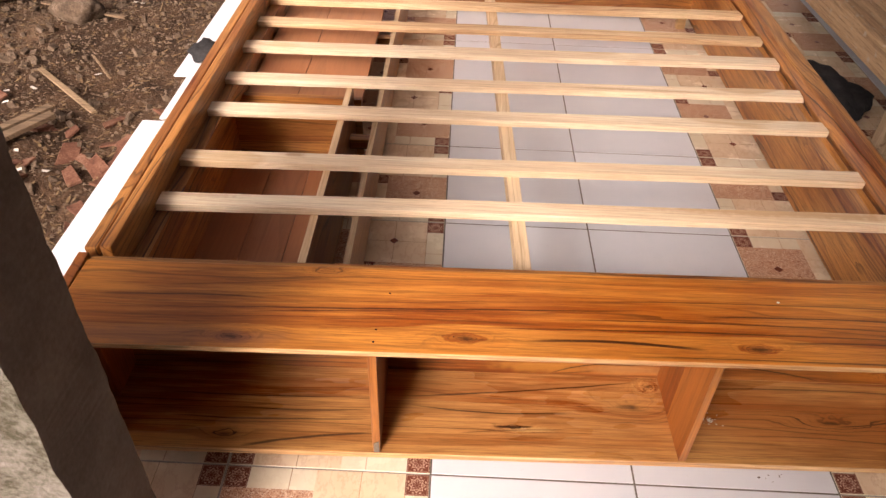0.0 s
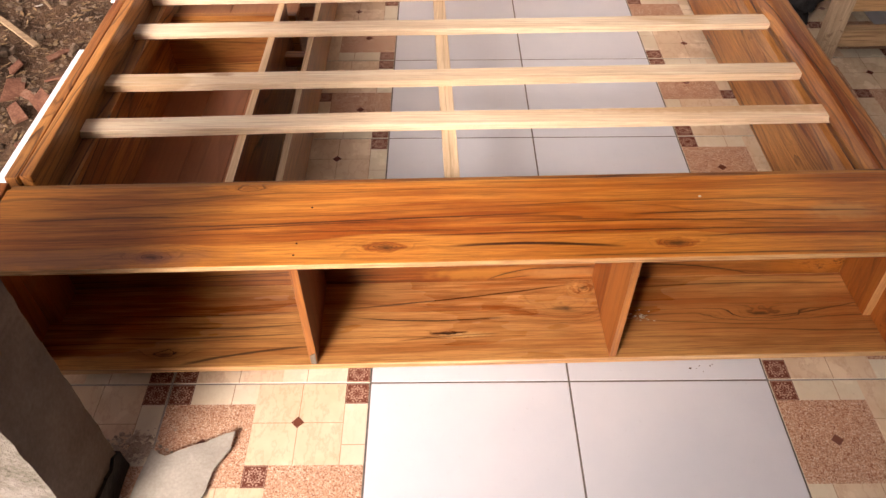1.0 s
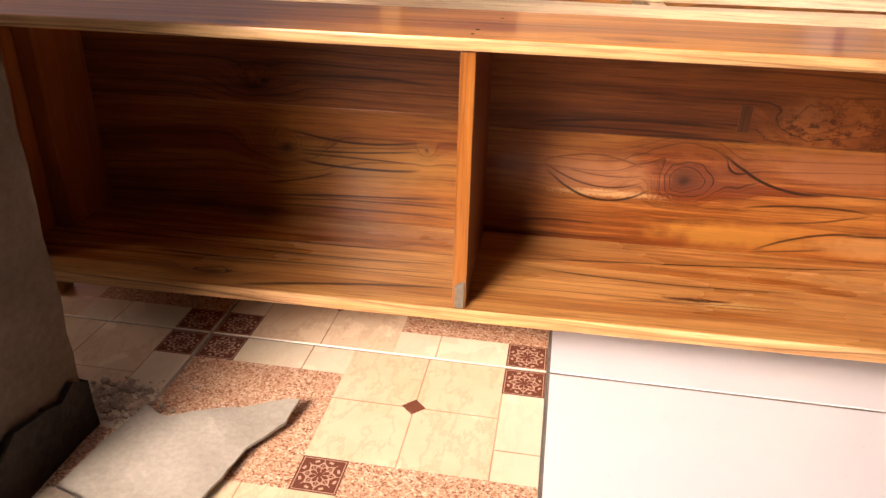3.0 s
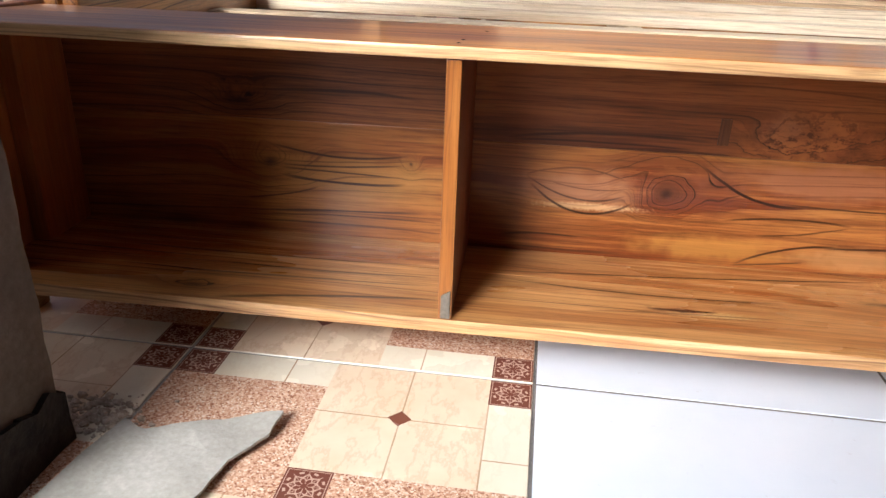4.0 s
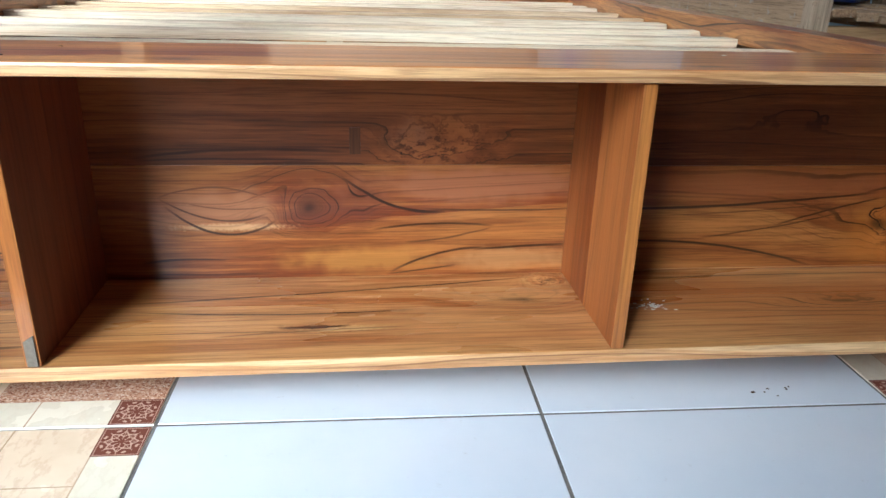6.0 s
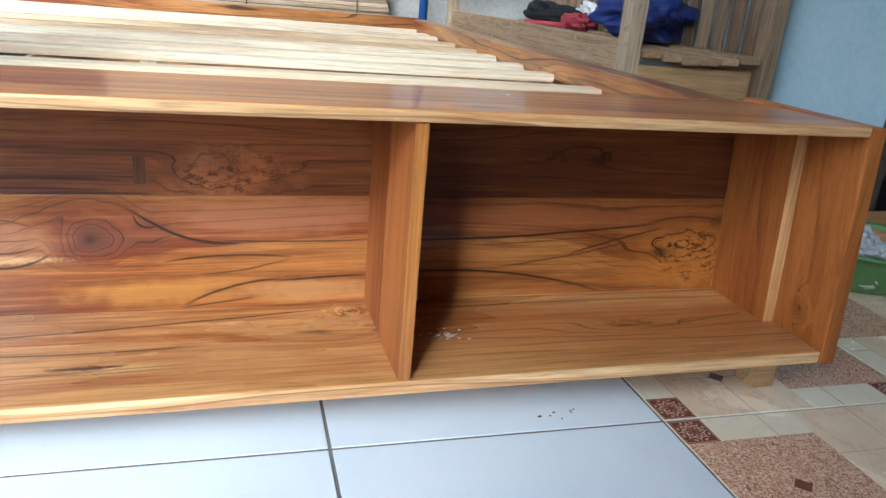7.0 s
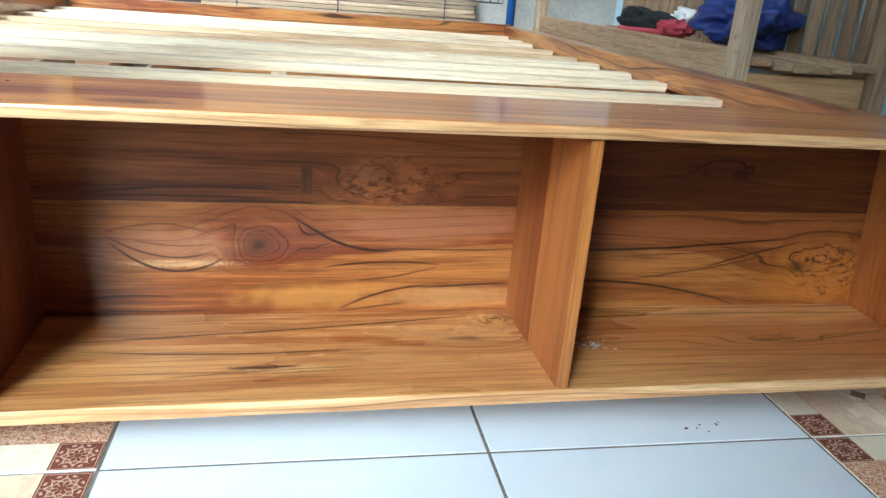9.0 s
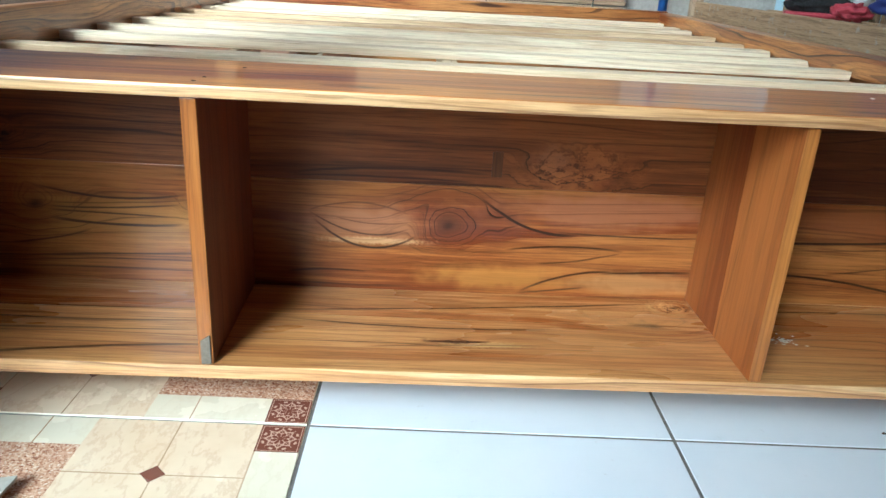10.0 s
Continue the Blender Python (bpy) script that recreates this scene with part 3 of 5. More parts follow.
blue_cloth = rough_stuff("dark_blue_nylon", [(0.3, (0.008, 0.016, 0.10)), (0.7, (0.016, 0.035, 0.2))], 14.0, 90.0, 0.45, 0.5, 0.006, 0.0, 0.5)
blue_paint = rough_stuff("blue_painted_pipe", [(0.3, (0.02, 0.07, 0.25)), (0.7, (0.03, 0.1, 0.32))], 9.0, 90.0, 0.4, 0.1)
black_cloth = rough_stuff("black_cloth", [(0.3, (0.01, 0.01, 0.011)), (0.7, (0.03, 0.03, 0.032))], 20.0, 150.0, 0.8, 0.5)
pink_rubber = rough_stuff("pink_red_rubber", [(0.3, (0.30, 0.03, 0.05)), (0.7, (0.42, 0.06, 0.085))], 10.0, 90.0, 0.6, 0.2)
white_cloth = rough_stuff("white_cloth", [(0.3, (0.62, 0.62, 0.62)), (0.7, (0.78, 0.78, 0.78))], 20.0, 130.0, 0.9, 0.6)
tan_board = wood("tan_lacquered_wood", "x", (0.22, 0.10, 0.04), (0.48, 0.25, 0.10), (0.58, 0.33, 0.15), freq=14.0, rough=0.4, coat=0.2)
cloth_print = rough_stuff("green_white_printed_cloth", [(0.35, (0.02, 0.20, 0.14)), (0.47, (0.05, 0.33, 0.24)), (0.52, (0.62, 0.66, 0.6)), (0.62, (0.5, 0.36, 0.33)), (0.7, (0.04, 0.25, 0.18))], 26.0, 120.0, 0.9, 0.5)
wire_mat = rough_stuff("dark_wire", [(0.3, (0.03, 0.035, 0.03)), (0.7, (0.08, 0.09, 0.08))], 9.0, 90.0, 0.5, 0.1, 0.001, 0.6)
leaf_mat = rough_stuff("dry_leaf", [(0.3, (0.11, 0.065, 0.03)), (0.55, (0.18, 0.12, 0.06)), (0.75, (0.24, 0.19, 0.12))], 30.0, 140.0, 0.8, 0.3)
mortar = rough_stuff("crumbled_mortar", [(0.3, (0.34, 0.27, 0.20)), (0.55, (0.52, 0.43, 0.34)), (0.75, (0.66, 0.58, 0.48))], 60.0, 300.0, 0.95, 0.4)
paper_mat = rough_stuff("pale_litter", [(0.3, (0.5, 0.47, 0.42)), (0.7, (0.7, 0.68, 0.62))], 20.0, 100.0, 0.8, 0.2)


def clear_film():
    m, nodes, links, bsdf = shade("clear_plastic_film")
    bsdf.inputs["Base Color"].default_value = (0.9, 0.93, 0.95, 1)
    bsdf.inputs["Transmission Weight"].default_value = 0.5
    bsdf.inputs["Roughness"].default_value = 0.08
    bsdf.inputs["IOR"].default_value = 1.3
    pos = nodes.new("ShaderNodeNewGeometry").outputs["Position"]
    relief(nodes, links, bsdf, noise_at(nodes, links, pos, 60.0, 3.0), 0.8, 0.01)
    return m


film_mat = clear_film()


# ---- builders ----
def box(bm, x0, x1, y0, y1, z0, z1, bevel=0.0):
    r = bmesh.ops.create_cube(bm, size=1.0, matrix=Matrix.LocRotScale(((x0 + x1) / 2, (y0 + y1) / 2, (z0 + z1) / 2), None, (abs(x1 - x0), abs(y1 - y0), abs(z1 - z0))))
    if bevel:
        edges = list({e for v in r["verts"] for e in v.link_edges})
        bmesh.ops.bevel(bm, geom=edges, offset=bevel, segments=2, affect="EDGES", profile=0.6)
    return bm


def rod(bm, a, b, r0, r1=None, sides=10):
    a, b = Vector(a), Vector(b)
    m = Matrix.Translation((a + b) / 2) @ (b - a).to_track_quat("Z", "Y").to_matrix().to_4x4()
    bmesh.ops.create_cone(bm, cap_ends=True, segments=sides, radius1=r0, radius2=r0 if r1 is None else r1, depth=(b - a).length, matrix=m)
    return bm


def lump(bm, centre, size, seed, detail=3, roughness=0.35, frequency=1.3):
    r = bmesh.ops.create_icosphere(bm, subdivisions=detail, radius=1.0)
    for v in r["verts"]:
        n = noise.noise(v.co * frequency + Vector((seed * 7.1, seed * 3.3, seed)))
        n += 0.5 * noise.noise(v.co * frequency * 2.7 + Vector((seed, seed * 5.3, 2.0)))
        p = v.co * (1 + roughness * n)
        v.co = Vector((p.x * size[0] + centre[0], p.y * size[1] + centre[1], p.z * size[2] + centre[2]))
    return bm


def mesh_of(name, bm, materials, smooth=False):
    me = bpy.data.meshes.new(name)
    bm.normal_update()
    bm.to_mesh(me)
    bm.free()
    for mat in (materials if isinstance(materials, (list, tuple)) else [materials]):
        me.materials.append(mat)
    if smooth:
        for p in me.polygons:
            p.use_smooth = True
    return me


def part(name, bm, material, parent=None, label="", smooth=False, at=None):
    ob = new(name, mesh_of(name, bm, material, smooth))
    if parent is not None:
        ob.parent = parent
    if at is not None:
        ob.matrix_basis = at
    if label:
        tagged(ob, label)
    return ob


def thing(name, label, category, m=None, group=""):
    ob = new(name)
    ob.empty_display_size = 0.1
    if m is not None:
        ob.matrix_basis = m
    return tagged(ob, label, category, group)


def board(name, mat, parent, x0, x1, y0, y1, z0, z1, bevel=0.002, label="", at=None):
    return part(name, box(bmesh.new(), x0, x1, y0, y1, z0, z1, bevel), mat, parent, label, at=at)


def topped(name, mat, top_mat, parent, x0, x1, y0, y1, z0, z1, at):
    """An upright board with the light on its top edge put into a paler colour."""
    bm = box(bmesh.new(), x0, x1, y0, y1, z0, z1, 0.0015)
    bm.normal_update()
    for f in bm.faces:
        if f.normal.z > 0.6:
            f.material_index = 1
    return part(name, bm, [mat, top_mat], parent, at=at)


def edged(name, mat, edge_mat, parent, x0, x1, y0, y1, z0, z1, bevel):
    """A board whose front edge is paler sapwood."""
    bm = box(bmesh.new(), x0, x1, y0, y1, z0, z1, bevel)
    bm.normal_update()
    for f in bm.faces:
        if f.normal.y < -0.6:
            f.material_index = 1
    return part(name, bm, [mat, edge_mat], parent)


def structure(name, bm, mat, label):
    return tagged(part(name, bm, mat), label, kind="structure")


# ---- the setting ----
def ground_sheet():
    bm = bmesh.new()
    xs = [-40, -20, -10, -6, -4.5] + [-3.6 + 0.06 * k for k in range(46)] + [-0.6, 0.5, 2, 4, 8, 20, 40]
    ys = [-40, -20, -8, -3, -1, -0.3] + [0.1 + 0.07 * k for k in range(56)] + [4.6, 6, 9, 15, 25, 45]
    rows = []
    for y in ys:
        row = []
        for x in xs:
            near = -3.7 < x < -0.85 and 0.0 < y < 4.1
            z = -0.32
            if near:
                z += 0.05 * noise.noise(Vector((x * 1.7, y * 1.7, 0))) + 0.02 * noise.noise(Vector((x * 9, y * 9, 3)))
            row.append(bm.verts.new((x, y, z)))
        rows.append(row)
    for a, b in zip(rows, rows[1:]):
        for k in range(len(xs) - 1):
            bm.faces.new((a[k], a[k + 1], b[k + 1], b[k]))
    return structure("ground", bm, earth, "bare brown earth yard strewn with rubble and chips")


ground_sheet()

FLOOR_L, FLOOR_R, FLOOR_F, FLOOR_B = -1.025, 1.745, -0.32, 3.0
floor = structure("floor", box(bmesh.new(), FLOOR_L + 0.065, FLOOR_R, FLOOR_F, FLOOR_B, -0.3, -0.0016), pale_grout, "raised porch floor laid with white and patterned ceramic tiles")
part("grout_bed", box(bmesh.new(), -0.0015, 0.8015, FLOOR_F, FLOOR_B, -0.0015, -0.0009), grout, floor, "dark grout under the white tiles")
step_floor = structure("pavement", box(bmesh.new(), -0.46, 1.745, -0.75, FLOOR_F - 0.02, -0.33, -0.162), grout, "lower terrace in front of the porch, white tiled")

wall_right = structure("wall_1", box(bmesh.new(), 1.745, 1.90, 0.69, 3.2, -0.3, 2.4), blue_wall, "pale blue painted wall beside the bench")
for k in range(8):
    y0 = 0.70 + 0.3 * k
    part("skirting_tile", box(bmesh.new(), 1.733, 1.7445, y0 + 0.0015, y0 + 0.2985, 0.0, 0.098, 0.001), dark_base, wall_right)
edge = bmesh.new()
box(edge, 1.735, 1.76, 0.675, 0.6905, -0.3, 2.4)
bmesh.ops.subdivide_edges(edge, edges=[e for e in edge.edges if abs(e.verts[0].co.z - e.verts[1].co.z) > 1], cuts=150)
for v in edge.verts:
    v.co.y -= 0.006 * abs(noise.noise(v.co * 31)) * (1 if v.co.y < 0.68 else 0)
    v.co.x -= 0.003 * abs(noise.noise(v.co * 43)) * (1 if v.co.x < 1.75 else 0)
part("broken_plaster_edge", edge, dark_matte, wall_right, "rough broken grey plaster edge")
# the jamb takes the doorway's painted-in darkness
part("door_jamb", box(bmesh.new(), 1.7605, 1.905, 0.672, 0.6895, -0.3, 2.4), doorway_dark, wall_right, "door jamb coloured near black like the dark doorway")
# added out of view to keep sky and bounce light off the right side
structure("wall_2", box(bmesh.new(), 1.745, 1.90, -2.2, -0.45, -0.35, 2.4), dark_matte, "added unseen dark wall that blocks light from the right")
structure("wall_3", box(bmesh.new(), 1.745, 1.90, -0.45, 0.675, 2.05, 2.4), blue_wall, "pale blue painted wall over the dark doorway")
# box room behind the doorway, its surfaces coloured as dark as its shade
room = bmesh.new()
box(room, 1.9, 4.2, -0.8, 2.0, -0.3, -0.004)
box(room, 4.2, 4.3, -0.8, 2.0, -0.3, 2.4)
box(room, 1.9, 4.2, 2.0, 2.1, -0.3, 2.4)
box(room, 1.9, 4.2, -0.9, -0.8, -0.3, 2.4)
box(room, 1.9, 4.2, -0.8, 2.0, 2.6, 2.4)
structure("wall_4", room, doorway_dark, "room behind the doorway, its darkness put into the colour")
structure("floor_1", box(bmesh.new(), 1.745, 1.9, -0.45, 0.675, -0.3, -0.003), doorway_dark, "doorway threshold, its darkness put into the colour")
roof = bmesh.new()      # added out of view to shape the light: an eave over the step; the yard side over the bed is open to the sky
box(roof, -0.88, 4.4, -1.3, -0.15, 2.4, 2.5)
box(roof, 0.7, 4.4, -0.15, 3.3, 2.4, 2.5)
structure("ceiling", roof, ceiling_mat, "added unseen roof that shapes the skylight")
# added out of view; its left edge sets where the front light enters
structure("wall_6", box(bmesh.new(), -0.62, 1.745, -2.4, -2.2, -0.4, 3.3), dark_matte, "added unseen dark wall that blocks light from the front")
structure("wall_5", box(bmesh.new(), 0.9, 1.745, 3.0, 3.2, -0.3, 2.4), plain_plaster, "grey plaster wall at the far end of the porch")


# pillar by the step
def pillar():
    p = thing("pillar", "rough cement pillar with a near-black foot and mossy front", "pillar", pose(-0.44, -0.18, 0))
    bm = bmesh.new()
    box(bm, -0.42, 0, -0.145, 0, -0.32, 2.4)
    long_edges = [e for e in bm.edges if abs(e.verts[0].co.z - e.verts[1].co.z) > 1]
    bmesh.ops.subdivide_edges(bm, edges=long_edges, cuts=220)
    bm.verts.ensure_lookup_table()
    for v in bm.verts:
        n = noise.noise(v.co * 26)
        v.co.x += 0.003 * n + (0.006 * noise.noise(v.co * 9) if v.co.x > -0.1 else 0)
        v.co.y += 0.003 * noise.noise(v.co * 31 + Vector((3, 0, 0)))
    bm.faces.ensure_lookup_table()
    for f in bm.faces:
        if f.normal.y < -0.7:
            f.material_index = 1
    part("shaft", bm, [pillar_mat, moss_mat], p)
    foot = bmesh.new()
    box(foot, -0.5, 0.005, -0.149, 0.005, 0.0, 0.06)
    bmesh.ops.subdivide_edges(foot, edges=foot.edges[:], cuts=7, use_grid_fill=True)
    for v in foot.verts:
        if v.co.z > 0.055:
            v.co.z += 0.03 * noise.noise(v.co * 30)
        v.co.x += 0.01 * max(0, noise.noise(v.co * 22)) * (0.06 - v.co.z) / 0.06
    part("painted_foot", foot, near_black, p, "near-black band round the foot")
    rubble = bmesh.new()
    box(rubble, -0.42, 0.0, -0.23, -0.147, -0.32, -0.12)
    bmesh.ops.subdivide_edges(rubble, edges=rubble.edges[:], cuts=6, use_grid_fill=True)
    for v in rubble.verts:
        v.co += Vector((noise.noise(v.co * 25), noise.noise(v.co * 27 + Vector((5, 0, 0))), noise.noise(v.co * 23))) * 0.012
    part("footing", rubble, pillar_mat, p)
    return p


pillar()


# ---- bed ----
BED = pose(-0.10, -0.0045, 0, 0, 0, 1.1)
bed = thing("bed_frame", "varnished teak bed frame with open foot shelves and bare slats", "bed frame", BED)
XL, XR = -0.572, 1.145         # outer faces, from the bed's own origin
D1, D2 = (-0.011, 0.004), (0.5695, 0.5835)
Y_BACK, Z_SH, Z_IN, Z_TOP = 0.206, 0.073, 0.3485, 0.361
BOX_Y = 0.222
XR_TOP = 1.124                 # the outer side leans in towards the top

top_plank = edged("top_plank", teak_top, teak_edge, bed, XL + 0.0205, XR_TOP - 0.0225, -0.004, BOX_Y - 0.014, Z_IN, Z_TOP, 0.003)
for v in top_plank.data.vertices:      # the plank sinks a little towards the slats
    v.co.z -= 0.006 * max(0.0, v.co.y) / BOX_Y
board("back_batten", teak_x, bed, XL + 0.022, XR_TOP - 0.024, BOX_Y - 0.0135, BOX_Y, Z_IN - 0.0055, Z_TOP - 0.0105, 0.002, "dark edge of the board behind the top plank")
edged("shelf_board", teak_shelf, teak_edge, bed, XL + 0.0205, XR - 0.023, -0.001, 0.125, Z_SH - 0.016, Z_SH, 0.002)
board("shelf_board", teak_shelf, bed, XL + 0.0205, XR - 0.023, 0.1255, Y_BACK, Z_SH - 0.016, Z_SH - 0.0006, 0.0015)
for (a, b), wood_of, edge_mat in ((D1, teak_z_shaded, teak_edge_z), (D2, teak_z, teak_edge_z)):
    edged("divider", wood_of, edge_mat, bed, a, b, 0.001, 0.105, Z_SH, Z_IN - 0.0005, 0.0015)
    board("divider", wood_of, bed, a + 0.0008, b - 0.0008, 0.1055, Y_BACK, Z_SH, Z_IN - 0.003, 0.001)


def leaning(ob):
    """Shear an end board so that its head stands nearer the middle than its foot."""
    for v in ob.data.vertices:
        v.co.x += (XR_TOP - XR) * (v.co.z - Z_SH) / (Z_TOP - Z_SH)
    return ob


leaning(board("side_board", teak_z, bed, XR - 0.0225, XR, -0.003, 0.115, Z_SH - 0.017, Z_TOP - 0.001, 0.003))
leaning(board("side_board", teak_z, bed, XR - 0.0225, XR, 0.1155, BOX_Y, Z_SH - 0.017, Z_TOP - 0.001, 0.003))
board("side_board", teak_z, bed, XL, XL + 0.02, -0.003, BOX_Y, Z_SH - 0.017, Z_TOP - 0.001, 0.003)
leaning(edged("corner_post", teak_z, pale_post, bed, XR - 0.041, XR - 0.0228, 0.088, Y_BACK, Z_SH, Z_IN - 0.006, 0.002))
board("corner_post", teak_z, bed, XL + 0.0205, XL + 0.044, 0.112, Y_BACK, Z_SH, Z_IN - 0.006, 0.002)

# each bay's upper plank takes the teak with the shade painted in
for span, seams in (((XL + 0.002, D1[0] + 0.008), (0.227,)), ((D1[0] + 0.0085, D2[0] + 0.008), (0.2165,)), ((D2[0] + 0.0085, XR - 0.023), (0.2145,))):
    zs = (Z_SH - 0.016, *seams, Z_IN - 0.006)
    for k, (za, zb) in enumerate(zip(zs, zs[1:])):
        board("back_plank", (teak_back, teak_red_shaded)[k], bed, span[0], span[1], Y_BACK + 0.0006 * (k % 2), Y_BACK + 0.0158, za + 0.0001, zb - 0.0001, 0.0009)
for x, y in ((XL + 0.012, 0.05), (XR - 0.078, 0.04), (XL + 0.03, 2.19), (XR - 0.065, 2.19)):
    board("foot", tan_plank, bed, x, x + 0.035, y, y + 0.035, 0.0, Z_SH - 0.0165, 0.002)
chip = bmesh.new()
box(chip, D1[0] + 0.003, D1[1] - 0.002, -0.0012, 0.0008, Z_SH + 0.001, Z_SH + 0.026, 0.0006)
for v in chip.verts:
    if v.co.z > Z_SH + 0.02:
        v.co.z += 0.01 * (v.co.x - D1[0]) / (D1[1] - D1[0])
part("chipped_edge", chip, card_dark, bed, "pale chipped foot of the divider edge")
# white scuff, dark filled slot and peg
scuff = bmesh.new()
rng = random.Random(4)
for k in range(46):
    a, r = rng.uniform(0, 6.28), abs(rng.gauss(0, 0.011))
    x, y, s = 0.652 + r * 1.5 * math.cos(a), 0.098 + r * math.sin(a), rng.uniform(0.0006, 0.0022)
    box(scuff, x - s, x + s, y - s * 0.5, y + s * 0.5, Z_SH, Z_SH + 0.0005)
part("scuff", scuff, paper_mat, bed, "pale scraped patch of dried glue")
board("filler_patch", dark_wood, bed, 0.299, 0.312, Y_BACK - 0.0006, Y_BACK + 0.002, 0.230, 0.262, 0.0003, "dark filled slot in the plank")
for x, y in ((0.017, 0.1385), (0.0, 0.047), (-0.002, 0.0185)):
    part("nail_hole", rod(bmesh.new(), (x, y, Z_TOP - 0.001 - 0.006 * y / BOX_Y), (x, y, Z_TOP + 0.0004 - 0.006 * y / BOX_Y), 0.002), black_cloth, bed)
part("nail_head", rod(bmesh.new(), (0.716, 0.148, Z_TOP - 0.005), (0.716, 0.148, Z_TOP - 0.0034), 0.0026), paper_mat, bed)

board("glue_line", teak_edge, bed, D2[1] + 0.1, XR - 0.043, Y_BACK - 0.0012, Y_BACK - 0.0002, Z_SH, Z_SH + 0.0012, 0.0003, "dried white glue along the joint")
Y_END = 2.27
# long sides: they run a touch out of square with the foot shelf
LONG = pose(0, BOX_Y, 0, 0, 0, -0.9) @ pose(0, -BOX_Y, 0)
board("side_rail", teak_y, bed, XL + 0.006, XL + 0.031, BOX_Y + 0.001, Y_END, 0.03, 0.362, 0.004, at=LONG)
board("side_rail", teak_y, bed, XL + 0.036, XL + 0.058, BOX_Y + 0.001, Y_END - 0.02, 0.05, 0.366, 0.004, at=LONG)
board("ledger", teak_y, bed, XL + 0.0585, XL + 0.092, BOX_Y + 0.03, Y_END - 0.03, 0.25, 0.2935, 0.002, at=LONG)
board("side_rail", teak_y, bed, XR - 0.062, XR - 0.008, BOX_Y + 0.001, Y_END, 0.30, 0.347, 0.008, at=LONG)
board("side_panel", teak_y, bed, XR - 0.045, XR - 0.022, BOX_Y + 0.001, Y_END, 0.03, 0.2995, 0.003, at=LONG)
board("ledger", teak_y, bed, XR - 0.08, XR - 0.0625, BOX_Y + 0.05, Y_END - 0.03, 0.26, 0.2935, 0.002, at=LONG)
board("end_board", teak_x, bed, XL + 0.072, XR - 0.03, Y_END - 0.028, Y_END, 0.06, 0.352, 0.004, at=LONG)
# drawer carcass along one side: a low tray, then a raised panel behind a cross board
topped("carcass_wall", teak_y, pale_wood_y, bed, -0.182, -0.165, BOX_Y + 0.001, 1.03, 0.05, 0.293, LONG)
for k in range(3):
    xa, w = XL + 0.0585, 0.331 / 3
    board("carcass_bottom", copper_board, bed, xa + k * w, xa + (k + 1) * w - 0.0015, BOX_Y + 0.001, 1.03, 0.045, 0.06 + 0.001 * k, 0.0015, at=LONG)
for xa, xb in ((XL + 0.095, XL + 0.24), (XL + 0.242, -0.145)):
    board("carcass_panel", copper_board, bed, xa, xb, 1.0485, Y_END - 0.03, 0.228, 0.243, 0.0015, at=LONG)
topped("carcass_wall", teak_y, pale_wood_y, bed, -0.108, -0.093, BOX_Y + 0.002, Y_END - 0.03, 0.04, 0.215, LONG)
board("carcass_wall", teak_x, bed, XL + 0.0585, -0.1455, 1.0305, 1.048, 0.05, 0.2495, 0.001, at=LONG)
for y in (0.9, 1.55):
    board("carcass_brace", teak_x, bed, -0.1645, -0.1085, y, y + 0.03, 0.17, 0.2, 0.002, at=LONG)
# slats and the bar under them
SLATS = ((0.463, 0.15), (0.632, 0.0), (0.862, -0.2), (1.035, 0.1), (1.235, 0.15), (1.415, -0.9), (1.60, 0.0), (1.80, 0.5), (1.95, -0.6), (2.13, 0.0))
rng = random.Random(11)
for y, turn in SLATS:
    bm = bmesh.new()
    w = rng.uniform(0.043, 0.050)
    box(bm, -0.510 + rng.uniform(-0.004, 0.004), 1.095 + rng.uniform(-0.005, 0.005), -w / 2, w / 2, 0.2945, 0.3125 + rng.uniform(-0.001, 0.001), 0.0018)
    ends = [e for e in bm.edges if abs(e.verts[0].co.x - e.verts[1].co.x) > 1.0]
    bmesh.ops.subdivide_edges(bm, edges=ends, cuts=24, use_grid_fill=True)
    for v in bm.verts:
        if v.co.x > 1.0 or v.co.x < -0.45:
            v.co.x += 0.007 * noise.noise(v.co * 40 + Vector((y * 9, 0, 0)))
        v.co.y += 0.004 * noise.noise(Vector((v.co.x * 1.6, y * 5, 1))) + 0.0012 * noise.noise(Vector((v.co.x * 9, y * 7, v.co.y * 30)))
        v.co.z += 0.002 * noise.noise(Vector((v.co.x * 2.1, y * 3, 4)))
    part("slat", bm, brown_slat if 1.4 < y < 1.65 else pale_wood, bed, "pale sawn bed slat", at=pose(0, y, 0, 0, 0, turn))
part("centre_bar", box(bmesh.new(), -0.015, 0.015, BOX_Y + 0.001, Y_END - 0.029, 0.255, 0.2938, 0.002), pale_wood_y, bed, "pale centre bar under the slats", at=pose(0.278, 0, 0, 0, 0, 0.9))


